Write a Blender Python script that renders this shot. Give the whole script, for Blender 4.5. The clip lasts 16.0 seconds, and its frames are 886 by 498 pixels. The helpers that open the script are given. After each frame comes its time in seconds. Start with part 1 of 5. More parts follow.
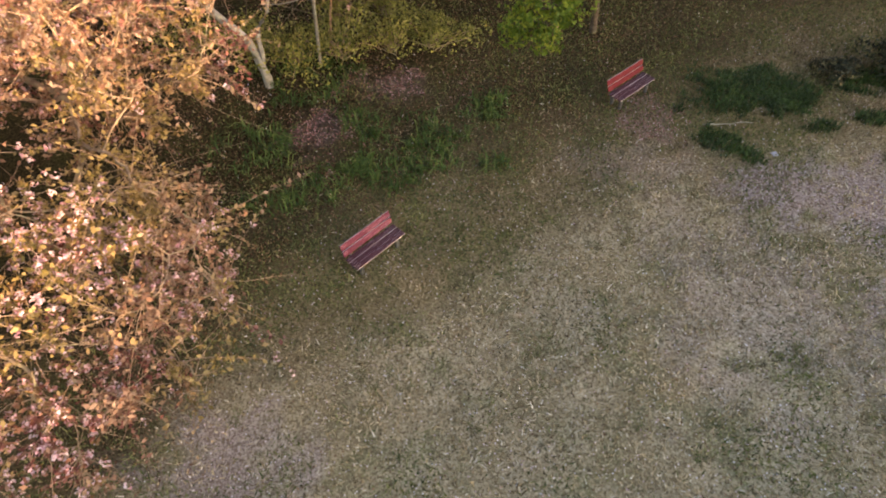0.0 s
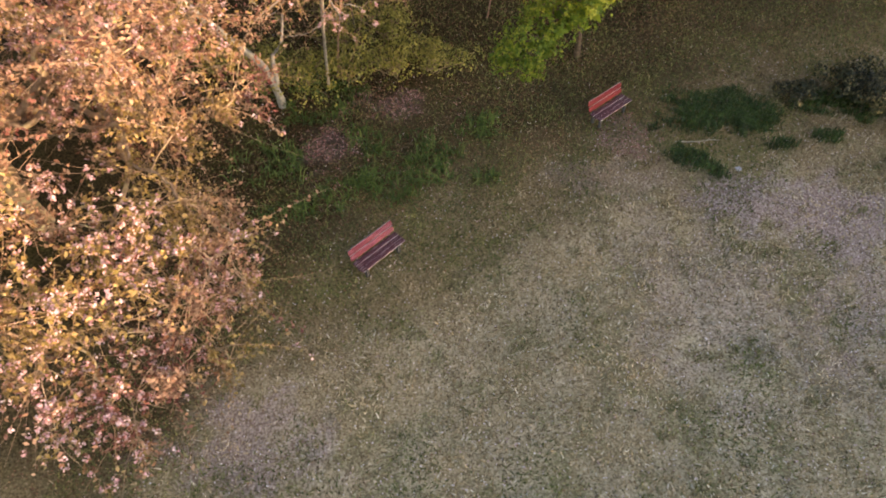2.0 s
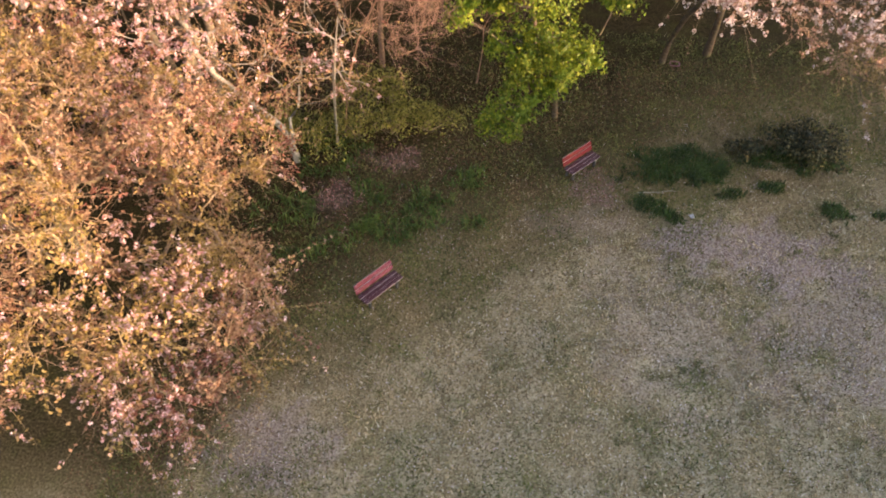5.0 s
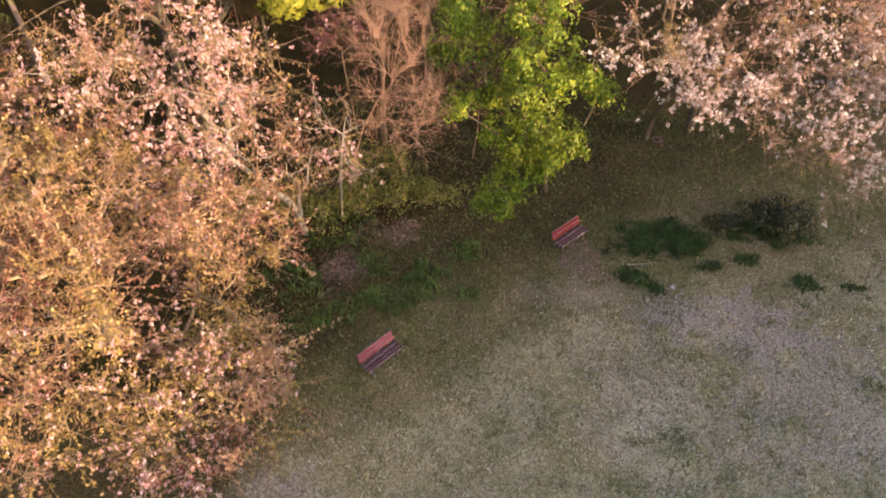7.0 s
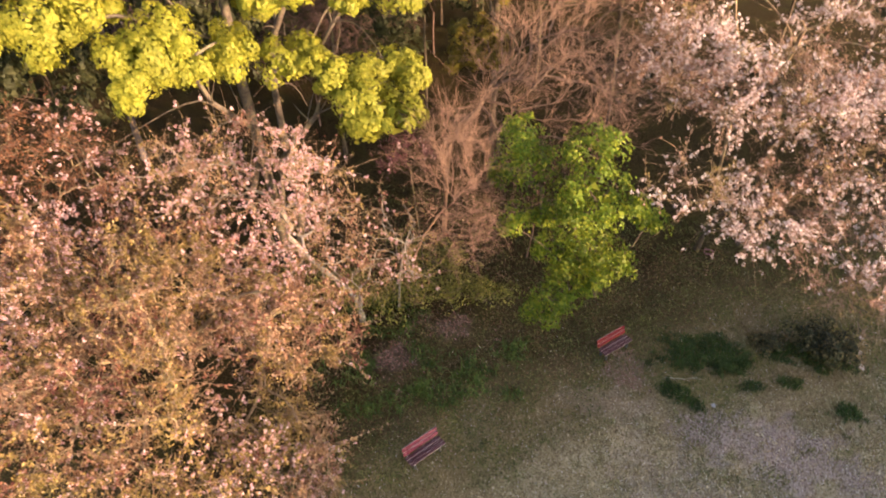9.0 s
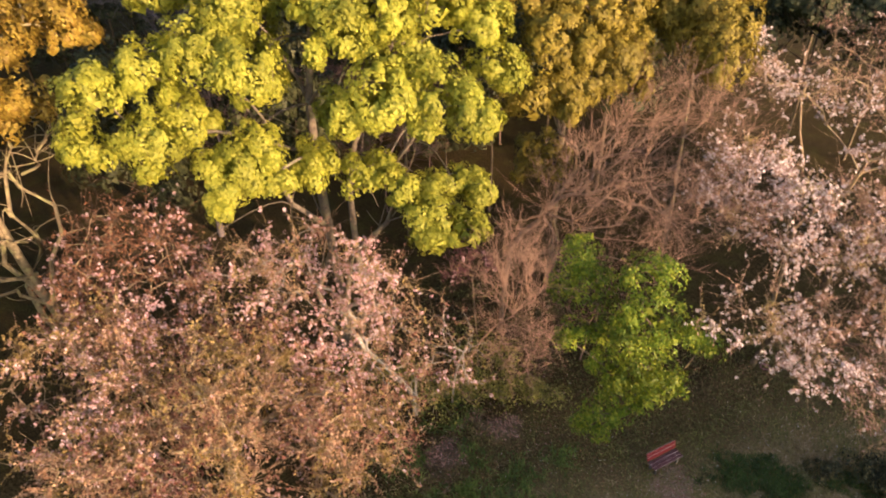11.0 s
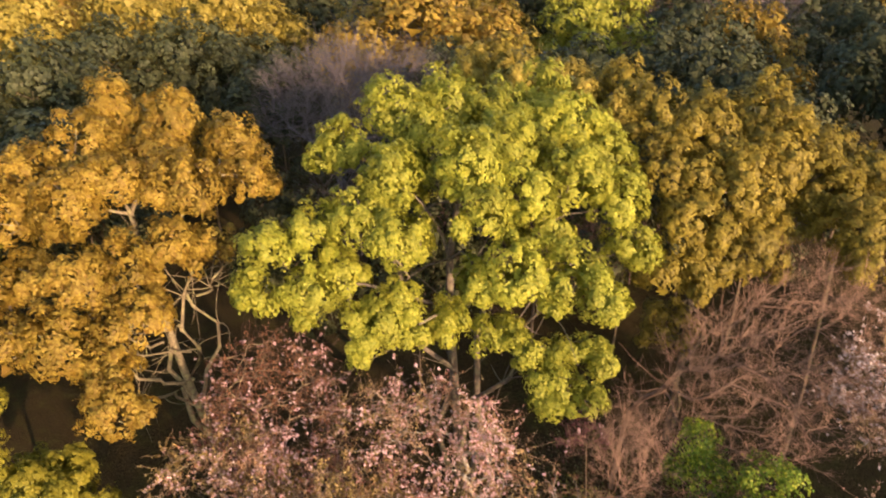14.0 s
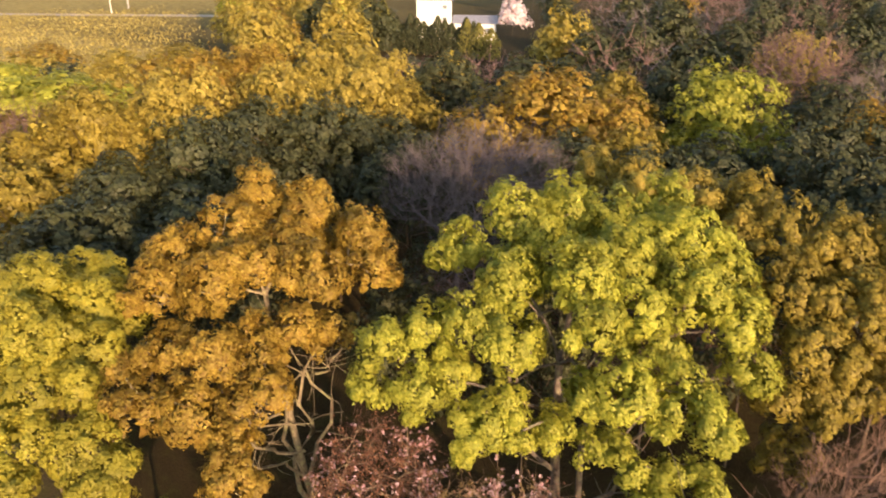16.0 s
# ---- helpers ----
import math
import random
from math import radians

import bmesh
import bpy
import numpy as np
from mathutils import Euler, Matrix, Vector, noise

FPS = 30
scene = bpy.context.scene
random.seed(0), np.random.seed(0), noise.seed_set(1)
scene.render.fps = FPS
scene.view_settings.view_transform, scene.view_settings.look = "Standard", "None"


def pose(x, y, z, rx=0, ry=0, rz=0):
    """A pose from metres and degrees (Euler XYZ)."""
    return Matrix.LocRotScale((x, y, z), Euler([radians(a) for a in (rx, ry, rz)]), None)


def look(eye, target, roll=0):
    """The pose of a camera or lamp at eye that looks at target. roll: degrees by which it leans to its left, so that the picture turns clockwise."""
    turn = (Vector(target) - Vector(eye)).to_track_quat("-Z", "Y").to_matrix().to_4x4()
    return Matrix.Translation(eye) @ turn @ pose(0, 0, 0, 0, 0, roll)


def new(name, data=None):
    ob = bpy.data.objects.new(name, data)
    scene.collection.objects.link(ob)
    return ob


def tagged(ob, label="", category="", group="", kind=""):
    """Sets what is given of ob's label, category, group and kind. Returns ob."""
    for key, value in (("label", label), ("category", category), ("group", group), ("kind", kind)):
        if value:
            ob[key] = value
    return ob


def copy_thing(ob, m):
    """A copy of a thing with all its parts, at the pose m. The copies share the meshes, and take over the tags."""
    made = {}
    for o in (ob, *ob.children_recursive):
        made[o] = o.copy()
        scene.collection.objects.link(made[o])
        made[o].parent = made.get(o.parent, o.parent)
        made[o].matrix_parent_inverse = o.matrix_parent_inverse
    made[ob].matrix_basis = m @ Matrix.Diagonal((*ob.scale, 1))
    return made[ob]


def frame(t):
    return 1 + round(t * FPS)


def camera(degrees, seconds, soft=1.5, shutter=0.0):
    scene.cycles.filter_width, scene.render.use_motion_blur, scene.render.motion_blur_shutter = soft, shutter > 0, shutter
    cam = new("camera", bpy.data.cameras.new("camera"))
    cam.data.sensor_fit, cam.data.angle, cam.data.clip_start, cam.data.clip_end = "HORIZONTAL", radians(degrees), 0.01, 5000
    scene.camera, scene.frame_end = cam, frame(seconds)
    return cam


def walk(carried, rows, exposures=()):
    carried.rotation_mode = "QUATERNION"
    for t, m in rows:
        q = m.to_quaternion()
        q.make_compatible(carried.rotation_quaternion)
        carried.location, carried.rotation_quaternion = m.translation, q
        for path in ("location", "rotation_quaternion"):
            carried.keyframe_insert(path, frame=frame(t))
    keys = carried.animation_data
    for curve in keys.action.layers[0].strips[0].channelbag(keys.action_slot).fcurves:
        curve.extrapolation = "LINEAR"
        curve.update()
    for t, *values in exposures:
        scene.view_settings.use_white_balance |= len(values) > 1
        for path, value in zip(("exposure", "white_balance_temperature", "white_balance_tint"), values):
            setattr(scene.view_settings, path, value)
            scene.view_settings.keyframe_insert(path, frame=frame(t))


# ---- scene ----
cam = camera(63.8, 16.0, soft=1.9, shutter=0.5)
PATH = [
    (0, (-0.249, 0.085, 13.54), (-0.369, 1.305, 11.96), -0.3),
    (0.5, (-0.212, -0.259, 13.935), (-0.331, 0.964, 12.357), -0.3),
    (1, (-0.16, -0.573, 14.327), (-0.279, 0.653, 12.751), -0.2),
    (1.5, (-0.085, -0.874, 14.744), (-0.205, 0.356, 13.171), -0.2),
    (2, (-0.015, -1.196, 15.158), (-0.137, 0.038, 13.589), -0.3),
    (2.5, (0.054, -1.544, 15.555), (-0.07, -0.299, 13.995), -0.3),
    (3, (0.095, -1.883, 15.954), (-0.027, -0.628, 14.402), -0.2),
    (5.5, (0.526, -3.477, 18.021), (0.389, -2.141, 16.539), -0.3),
    (6, (0.486, -3.597, 18.519), (0.355, -2.246, 17.051), -0.0),
    (6.5, (0.543, -3.703, 19.02), (0.407, -2.323, 17.578), -0.1),
    (7, (0.61, -3.741, 19.504), (0.468, -2.331, 18.092), -0.2),
    (7.5, (0.648, -3.749, 20.045), (0.488, -2.309, 18.666), -0.2),
    (8, (0.698, -3.747, 20.625), (0.485, -2.285, 19.276), -0.1),
    (8.5, (0.703, -3.741, 21.189), (0.439, -2.263, 19.868), -0.1),
    (9, (0.746, -3.797, 21.769), (0.432, -2.303, 20.478), -0.1),
    (11.5, (0.426, -3.696, 24.326), (-0.11, -2.133, 23.2), 0.2),
    (12, (0.33, -3.704, 24.9), (-0.26, -2.139, 23.804), 0.3),
    (12.5, (0.281, -3.701, 25.402), (-0.369, -2.136, 24.34), 0.3),
    (13, (0.318, -3.712, 25.887), (-0.398, -2.151, 24.863), 0.3),
    (13.5, (0.404, -3.715, 26.293), (-0.386, -2.162, 25.311), 0.2),
    (14, (0.365, -3.726, 26.741), (-0.493, -2.185, 25.798), 0.3),
    (14.5, (0.37, -3.702, 27.213), (-0.562, -2.181, 26.308), 0.5),
    (15, (0.329, -3.734, 27.663), (-0.679, -2.24, 26.795), 0.5),
    (15.5, (0.345, -3.758, 28.078), (-0.741, -2.297, 27.25), 0.4),
    (16, (0.349, -3.805, 28.462), (-0.813, -2.382, 27.673), 0.4),
]
walk(cam, [(t, look(eye, target, roll)) for t, eye, target, roll in PATH], [(0, 1.55, 6900, 14), (3, 1.53, 6900, 14), (9, 1.36, 6900, 14), (12.5, 0.97, 6800, 13), (16, 0.9, 6800, 13)])

# ---------------------------------------------------------------- light
SUN_FROM = Vector((0.9, -0.43, 0.0)).normalized()
SUN_ELEV = radians(13)
world = bpy.data.worlds.new("sky")
scene.world = world
world.use_nodes = True
wn = world.node_tree.nodes
wl = world.node_tree.links
sky = wn.new("ShaderNodeTexSky")
sky.sky_type = "NISHITA"
sky.sun_disc = False
sky.sun_elevation = SUN_ELEV
sky.sun_rotation = math.atan2(SUN_FROM.x, SUN_FROM.y)
sky.dust_density = 2.0
wl.new(sky.outputs[0], wn["Background"].inputs[0])
wn["Background"].inputs[1].default_value = 0.19
sun_data = bpy.data.lights.new("sun", "SUN")
sun_data.energy = 5.0
sun_data.angle = radians(0.6)
sun_data.color = (1.0, 0.68, 0.44)
sun = new("sun", sun_data)
sun_dir = SUN_FROM * math.cos(SUN_ELEV) + Vector((0, 0, math.sin(SUN_ELEV)))
sun.matrix_world = look(sun_dir * 120, (0, 0, 0))




# ---------------------------------------------------------------- materials
def material(name, rough=0.8, metal=0.0):
    m = bpy.data.materials.new(name)
    m.use_nodes = True
    b = m.node_tree.nodes["Principled BSDF"]
    b.inputs["Roughness"].default_value = rough
    b.inputs["Metallic"].default_value = metal
    b.inputs["Specular IOR Level"].default_value = 0.3
    return m, m.node_tree.nodes, m.node_tree.links, b


def rgb(c):
    return (c[0], c[1], c[2], 1.0)


def ramp(nodes, stops):
    r = nodes.new("ShaderNodeValToRGB")
    e = r.color_ramp.elements
    e[0].position, e[0].color = stops[0][0], rgb(stops[0][1])
    e[1].position, e[1].color = stops[-1][0], rgb(stops[-1][1])
    for p, c in stops[1:-1]:
        k = e.new(p)
        k.color = rgb(c)
    return r


def noise_node(nodes, links, coord, scale, detail=4.0, rough=0.55):
    n = nodes.new("ShaderNodeTexNoise")
    n.inputs["Scale"].default_value = scale
    n.inputs["Detail"].default_value = detail
    n.inputs["Roughness"].default_value = rough
    links.new(coord, n.inputs["Vector"])
    return n


def mixer(nodes, links, kind, fac, a, b):
    m = nodes.new("ShaderNodeMix")
    m.data_type = "RGBA"
    m.blend_type = kind
    for sock, v in ((m.inputs[0], fac), (m.inputs[6], a), (m.inputs[7], b)):
        if isinstance(v, bpy.types.NodeSocket):
            links.new(v, sock)
        elif isinstance(v, (int, float)):
            sock.default_value = v
        else:
            sock.default_value = rgb(v)
    return m.outputs[2]


def leaf_material(name, stops, glow=0.3, rough=0.5, patch=0.35, scale=0.55, other=None, third=None):
    """Leaves: colour by leaf and by spray, light passing through them; other: a second colour range, limb by limb."""
    m, n, l, b = material(name, rough)
    geo = n.new("ShaderNodeNewGeometry")
    tex = n.new("ShaderNodeTexCoord")
    r = ramp(n, stops)
    l.new(geo.outputs["Random Per Island"], r.inputs[0])
    col = r.outputs[0]
    if other:
        r2 = ramp(n, other)
        l.new(geo.outputs["Random Per Island"], r2.inputs[0])
        where = noise_node(n, l, tex.outputs["Object"], 0.3, 4)
        f = ramp(n, [(0.46, (0, 0, 0)), (0.52, (1, 1, 1))])
        l.new(where.outputs[0], f.inputs[0])
        col = mixer(n, l, "MIX", f.outputs[0], col, r2.outputs[0])
    if third:
        r3 = ramp(n, third)
        l.new(geo.outputs["Random Per Island"], r3.inputs[0])
        place = n.new("ShaderNodeMapping")
        place.inputs["Location"].default_value = (17.0, 5.0, 3.0)
        l.new(tex.outputs["Object"], place.inputs[0])
        where = noise_node(n, l, place.outputs[0], 0.5, 4)
        f = ramp(n, [(0.54, (0, 0, 0)), (0.61, (1, 1, 1))])
        l.new(where.outputs[0], f.inputs[0])
        col = mixer(n, l, "MIX", f.outputs[0], col, r3.outputs[0])
    big = noise_node(n, l, tex.outputs["Object"], scale, 3)
    v = ramp(n, [(0.32, (1 - patch, 1 - patch, 1 - patch)), (0.68, (1 + patch * 0.6,) * 3)])
    l.new(big.outputs[0], v.inputs[0])
    col = mixer(n, l, "MULTIPLY", 1.0, col, v.outputs[0])
    l.new(col, b.inputs["Base Color"])
    t = n.new("ShaderNodeBsdfTranslucent")
    l.new(col, t.inputs["Color"])
    mx = n.new("ShaderNodeMixShader")
    mx.inputs[0].default_value = glow
    l.new(b.outputs[0], mx.inputs[1])
    l.new(t.outputs[0], mx.inputs[2])
    l.new(mx.outputs[0], n["Material Output"].inputs[0])
    return m


def bark_material(name, dark, light, lichen=None):
    m, n, l, b = material(name, 0.9)
    tex = n.new("ShaderNodeTexCoord")
    a = noise_node(n, l, tex.outputs["Object"], 7.0, 8, 0.65)
    r = ramp(n, [(0.3, dark), (0.7, light)])
    l.new(a.outputs[0], r.inputs[0])
    col = r.outputs[0]
    if lichen:
        k = noise_node(n, l, tex.outputs["Object"], 2.2, 5)
        f = ramp(n, [(0.52, (0, 0, 0)), (0.62, (1, 1, 1))])
        l.new(k.outputs[0], f.inputs[0])
        col = mixer(n, l, "MIX", f.outputs[0], col, lichen)
    l.new(col, b.inputs["Base Color"])
    bump = n.new("ShaderNodeBump")
    bump.inputs["Strength"].default_value = 0.7
    bump.inputs["Distance"].default_value = 0.03
    l.new(a.outputs[0], bump.inputs["Height"])
    l.new(bump.outputs[0], b.inputs["Normal"])
    return m


def painted_wood(name, paint, worn, wear=0.55):
    m, n, l, b = material(name, 0.45)
    tex = n.new("ShaderNodeTexCoord")
    sc = n.new("ShaderNodeMapping")
    sc.inputs["Scale"].default_value = (1.0, 9.0, 9.0)
    l.new(tex.outputs["Object"], sc.inputs[0])
    a = noise_node(n, l, sc.outputs[0], 4.0, 8, 0.7)
    f = ramp(n, [(wear, (0, 0, 0)), (wear + 0.1, (1, 1, 1))])
    l.new(a.outputs[0], f.inputs[0])
    g = noise_node(n, l, sc.outputs[0], 14.0, 4)
    tone = ramp(n, [(0.3, tuple(c * 0.7 for c in paint)), (0.7, paint)])
    l.new(g.outputs[0], tone.inputs[0])
    l.new(mixer(n, l, "MIX", f.outputs[0], tone.outputs[0], worn), b.inputs["Base Color"])
    bump = n.new("ShaderNodeBump")
    bump.inputs["Strength"].default_value = 0.3
    bump.inputs["Distance"].default_value = 0.004
    l.new(a.outputs[0], bump.inputs["Height"])
    l.new(bump.outputs[0], b.inputs["Normal"])
    return m


def plain_material(name, c1, c2, scale=3.0, rough=0.85, bump_d=0.01):
    m, n, l, b = material(name, rough)
    tex = n.new("ShaderNodeTexCoord")
    a = noise_node(n, l, tex.outputs["Object"], scale, 7, 0.6)
    r = ramp(n, [(0.32, c1), (0.68, c2)])
    l.new(a.outputs[0], r.inputs[0])
    l.new(r.outputs[0], b.inputs["Base Color"])
    bump = n.new("ShaderNodeBump")
    bump.inputs["Strength"].default_value = 0.4
    bump.inputs["Distance"].default_value = bump_d
    l.new(a.outputs[0], bump.inputs["Height"])
    l.new(bump.outputs[0], b.inputs["Normal"])
    return m


CAMPHOR_GREEN = leaf_material("camphor_leaf_lime", [(0.0, (0.215, 0.235, 0.026)), (0.5, (0.315, 0.325, 0.04)), (1.0, (0.425, 0.41, 0.062))], 0.32, 0.6, 0.3)
CAMPHOR_ORANGE = leaf_material("camphor_leaf_orange", [(0.0, (0.195, 0.113, 0.018)), (0.5, (0.27, 0.182, 0.027)), (1.0, (0.35, 0.255, 0.04))], 0.24, 0.6, 0.35)
CAMPHOR_OCHRE = leaf_material("camphor_leaf_ochre", [(0.0, (0.15, 0.115, 0.018)), (0.5, (0.23, 0.18, 0.027)), (1.0, (0.32, 0.255, 0.04))], 0.24, 0.6, 0.3)
CAMPHOR_YELLOW = leaf_material("camphor_leaf_yellow", [(0.0, (0.24, 0.185, 0.032)), (0.5, (0.325, 0.258, 0.046)), (1.0, (0.4, 0.325, 0.064))], 0.28, 0.6, 0.3)
CAMPHOR_LEMON = leaf_material("camphor_leaf_lemon", [(0.0, (0.24, 0.225, 0.026)), (0.5, (0.31, 0.285, 0.034)), (1.0, (0.385, 0.335, 0.045))], 0.3, 0.6, 0.35)
EVERGREEN = leaf_material("evergreen_leaf", [(0.0, (0.03, 0.036, 0.013)), (0.6, (0.048, 0.055, 0.021)), (1.0, (0.078, 0.082, 0.033))], 0.08, 0.6, 0.3)
BRIGHT_GREEN = leaf_material("fresh_green_leaf", [(0.0, (0.09, 0.155, 0.018)), (0.6, (0.19, 0.27, 0.028)), (1.0, (0.38, 0.41, 0.045))], 0.35, 0.5, 0.5, 0.4)
CHERRY_LEAF = leaf_material("bronze_cherry_leaf", [(0.0, (0.17, 0.075, 0.04)), (0.4, (0.42, 0.23, 0.14)), (1.0, (0.57, 0.38, 0.25))], 0.33, 0.5, 0.45, 0.6, other=[(0.0, (0.15, 0.115, 0.026)), (0.5, (0.35, 0.24, 0.08)), (1.0, (0.5, 0.37, 0.15))], third=[(0.0, (0.14, 0.045, 0.036)), (0.5, (0.29, 0.105, 0.08)), (1.0, (0.46, 0.24, 0.18))])
CHERRY_LEAF_PINK = leaf_material("pink_bronze_cherry_leaf", [(0.0, (0.24, 0.12, 0.09)), (0.5, (0.45, 0.26, 0.2)), (1.0, (0.6, 0.42, 0.34))], 0.35, 0.5, 0.4, 0.6, third=[(0.0, (0.18, 0.13, 0.045)), (0.5, (0.36, 0.27, 0.1)), (1.0, (0.48, 0.38, 0.17))])
CHERRY_LEAF_RED = leaf_material("reddish_cherry_leaf", [(0.0, (0.13, 0.045, 0.026)), (0.5, (0.27, 0.11, 0.055)), (1.0, (0.42, 0.22, 0.12))], 0.3, 0.5, 0.45, 0.6)
BLOSSOM = leaf_material("cherry_blossom", [(0.0, (0.6, 0.28, 0.31)), (0.45, (0.76, 0.48, 0.5)), (1.0, (0.88, 0.74, 0.76))], 0.3, 0.7, 0.12)
PALE_BLOSSOM = leaf_material("pale_blossom", [(0.0, (0.68, 0.48, 0.48)), (0.4, (0.84, 0.7, 0.69)), (1.0, (0.92, 0.87, 0.86))], 0.3, 0.7, 0.12)
PURPLE_LEAF = leaf_material("purplish_leaf", [(0.0, (0.05, 0.014, 0.018)), (0.5, (0.12, 0.035, 0.045)), (1.0, (0.26, 0.11, 0.12))], 0.2, 0.5, 0.4, 0.6)
TWIG_PINK = bark_material("pinkish_twig", (0.15, 0.092, 0.068), (0.42, 0.26, 0.19))
TWIG_GREY = bark_material("grey_twig", (0.08, 0.068, 0.073), (0.2, 0.165, 0.17))
TWIG_FAR = bark_material("far_twig", (0.09, 0.058, 0.05), (0.25, 0.16, 0.14))
TWIG_DARK = bark_material("dark_twig", (0.09, 0.06, 0.045), (0.27, 0.18, 0.135))
TWIG_TAN = bark_material("tan_twig", (0.23, 0.15, 0.092), (0.49, 0.345, 0.225))
BARK_CHERRY = bark_material("cherry_bark", (0.17, 0.115, 0.075), (0.44, 0.32, 0.21), (0.48, 0.39, 0.22))
BARK_LIMB = bark_material("sunlit_limb_bark", (0.07, 0.056, 0.045), (0.22, 0.175, 0.135), (0.2, 0.175, 0.11))
BARK_LICHEN = bark_material("lichened_limb_bark", (0.11, 0.088, 0.055), (0.33, 0.265, 0.165), (0.31, 0.28, 0.14))
BARK_PALE = bark_material("pale_bark", (0.2, 0.18, 0.155), (0.44, 0.4, 0.355))
BARK_CAMPHOR = bark_material("camphor_bark", (0.05, 0.035, 0.028), (0.2, 0.15, 0.11), (0.15, 0.13, 0.07))


# ---------------------------------------------------------------- mesh helpers
def fast_mesh(name, verts, faces, mat, smooth=False):
    verts, faces = np.asarray(verts, np.float32), np.asarray(faces, np.int32)
    k = faces.shape[1]
    me = bpy.data.meshes.new(name)
    me.vertices.add(len(verts))
    me.vertices.foreach_set("co", verts.ravel())
    me.loops.add(faces.size)
    me.loops.foreach_set("vertex_index", faces.ravel())
    me.polygons.add(len(faces))
    me.polygons.foreach_set("loop_start", np.arange(0, faces.size, k, dtype=np.int32))
    me.update(calc_edges=True)
    if smooth:
        me.shade_smooth()
    me.materials.append(mat)
    return me


def part_np(name, vf, mat, parent, label="", smooth=False):
    ob = new(name, fast_mesh(name, vf[0], vf[1], mat, smooth))
    ob.parent = parent
    if label:
        tagged(ob, label)
    return ob


def part(name, bm, mat, parent, label=""):
    me = bpy.data.meshes.new(name)
    bm.to_mesh(me)
    bm.free()
    mats = mat if isinstance(mat, (list, tuple)) else [mat]
    for k in mats:
        me.materials.append(k)
    ob = new(name, me)
    ob.parent = parent
    if label:
        tagged(ob, label)
    return ob


def thing(name, x, y, label, category, group="", z=0.0, rz=0.0):
    ob = new(name)
    ob.matrix_basis = pose(x, y, z, 0, 0, rz)
    return tagged(ob, label, category, group)


def join_vf(*parts_vf):
    vs, fs, n = [], [], 0
    for v, f in parts_vf:
        if len(v):
            vs.append(v)
            fs.append(np.asarray(f) + n)
            n += len(v)
    return np.concatenate(vs), np.concatenate(fs)


def unit(a):
    return a / np.maximum(np.linalg.norm(a, axis=-1, keepdims=True), 1e-9)


def tubes(P, R, sides=6):
    """Tapered tubes along polylines P (m, k, 3) with radii R (m, k)."""
    P, R = np.asarray(P, float), np.asarray(R, float)
    m, k, _ = P.shape
    T = unit(np.gradient(P, axis=1))
    ref = np.where(np.abs(T[..., 2:3]) > 0.9, np.array([1.0, 0.1, 0]), np.array([0.05, 0, 1.0]))
    A = unit(np.cross(T, ref))
    B = np.cross(T, A)
    ang = np.arange(sides) * 2 * np.pi / sides
    ring = A[:, :, None] * np.cos(ang)[None, None, :, None] + B[:, :, None] * np.sin(ang)[None, None, :, None]
    V = P[:, :, None] + ring * R[:, :, None, None]
    i = np.arange(m * k * sides).reshape(m, k, sides)
    j = np.roll(i, -1, axis=2)
    F = np.stack([i[:, :-1], j[:, :-1], j[:, 1:], i[:, 1:]], -1).reshape(-1, 4)
    return V.reshape(-1, 3), F


def leaf_quads(rng, P, N, length, width, fold=0.25, along=None):
    """One folded four-cornered leaf at each P, facing N."""
    n = len(P)
    N = unit(N)
    T = rng.normal(size=(n, 3)) if along is None else along + rng.normal(size=(n, 3)) * 0.35
    T = unit(T - N * (T * N).sum(1, keepdims=True))
    B = np.cross(N, T)
    s = rng.uniform(0.65, 1.25, (n, 1))
    L, W = length * s * 0.5, width * s * 0.5
    drop = N * (W * fold)
    V = np.stack([P - T * L, P + B * W - drop, P + T * L - drop * 0.5, P - B * W - drop], 1).reshape(-1, 3)
    return V, np.arange(4 * n).reshape(n, 4)


def leaf_tris(rng, P, N, length, width):
    """One three-cornered leaf at each P, facing N."""
    n = len(P)
    N = unit(N)
    T = rng.normal(size=(n, 3))
    T = unit(T - N * (T * N).sum(1, keepdims=True))
    B = np.cross(N, T)
    s = rng.uniform(0.65, 1.25, (n, 1)) * 0.5
    V = np.stack([P - T * length * s + B * width * s, P - T * length * s - B * width * s, P + T * length * s], 1).reshape(-1, 3)
    return V, np.arange(3 * n).reshape(n, 3)


def ball(rng, n, low=-0.35):
    d = unit(rng.normal(size=(n * 3 + 20, 3)))
    return d[d[:, 2] > low][:n]


def leaf_cloud(rng, C, R, per, length, width, flat=0.8, low=-0.35, up=0.15, rough=0.38, core=0.82):
    """Leaves over the outside of round sprays with centres C and radii R."""
    n = len(C)
    D = np.concatenate([ball(rng, per, low) for _ in range(n)])
    m = len(D) // n
    c, r = np.repeat(C, m, 0), np.repeat(R, m)[:, None]
    q = rng.uniform(core, 1.05, (len(D), 1))
    P = c + D * r * q * np.array([1, 1, flat])
    N = D * 0.8 + np.array([0, 0, up]) + rng.normal(size=D.shape) * rough * 0.45
    return leaf_tris(rng, P, N, length, width)


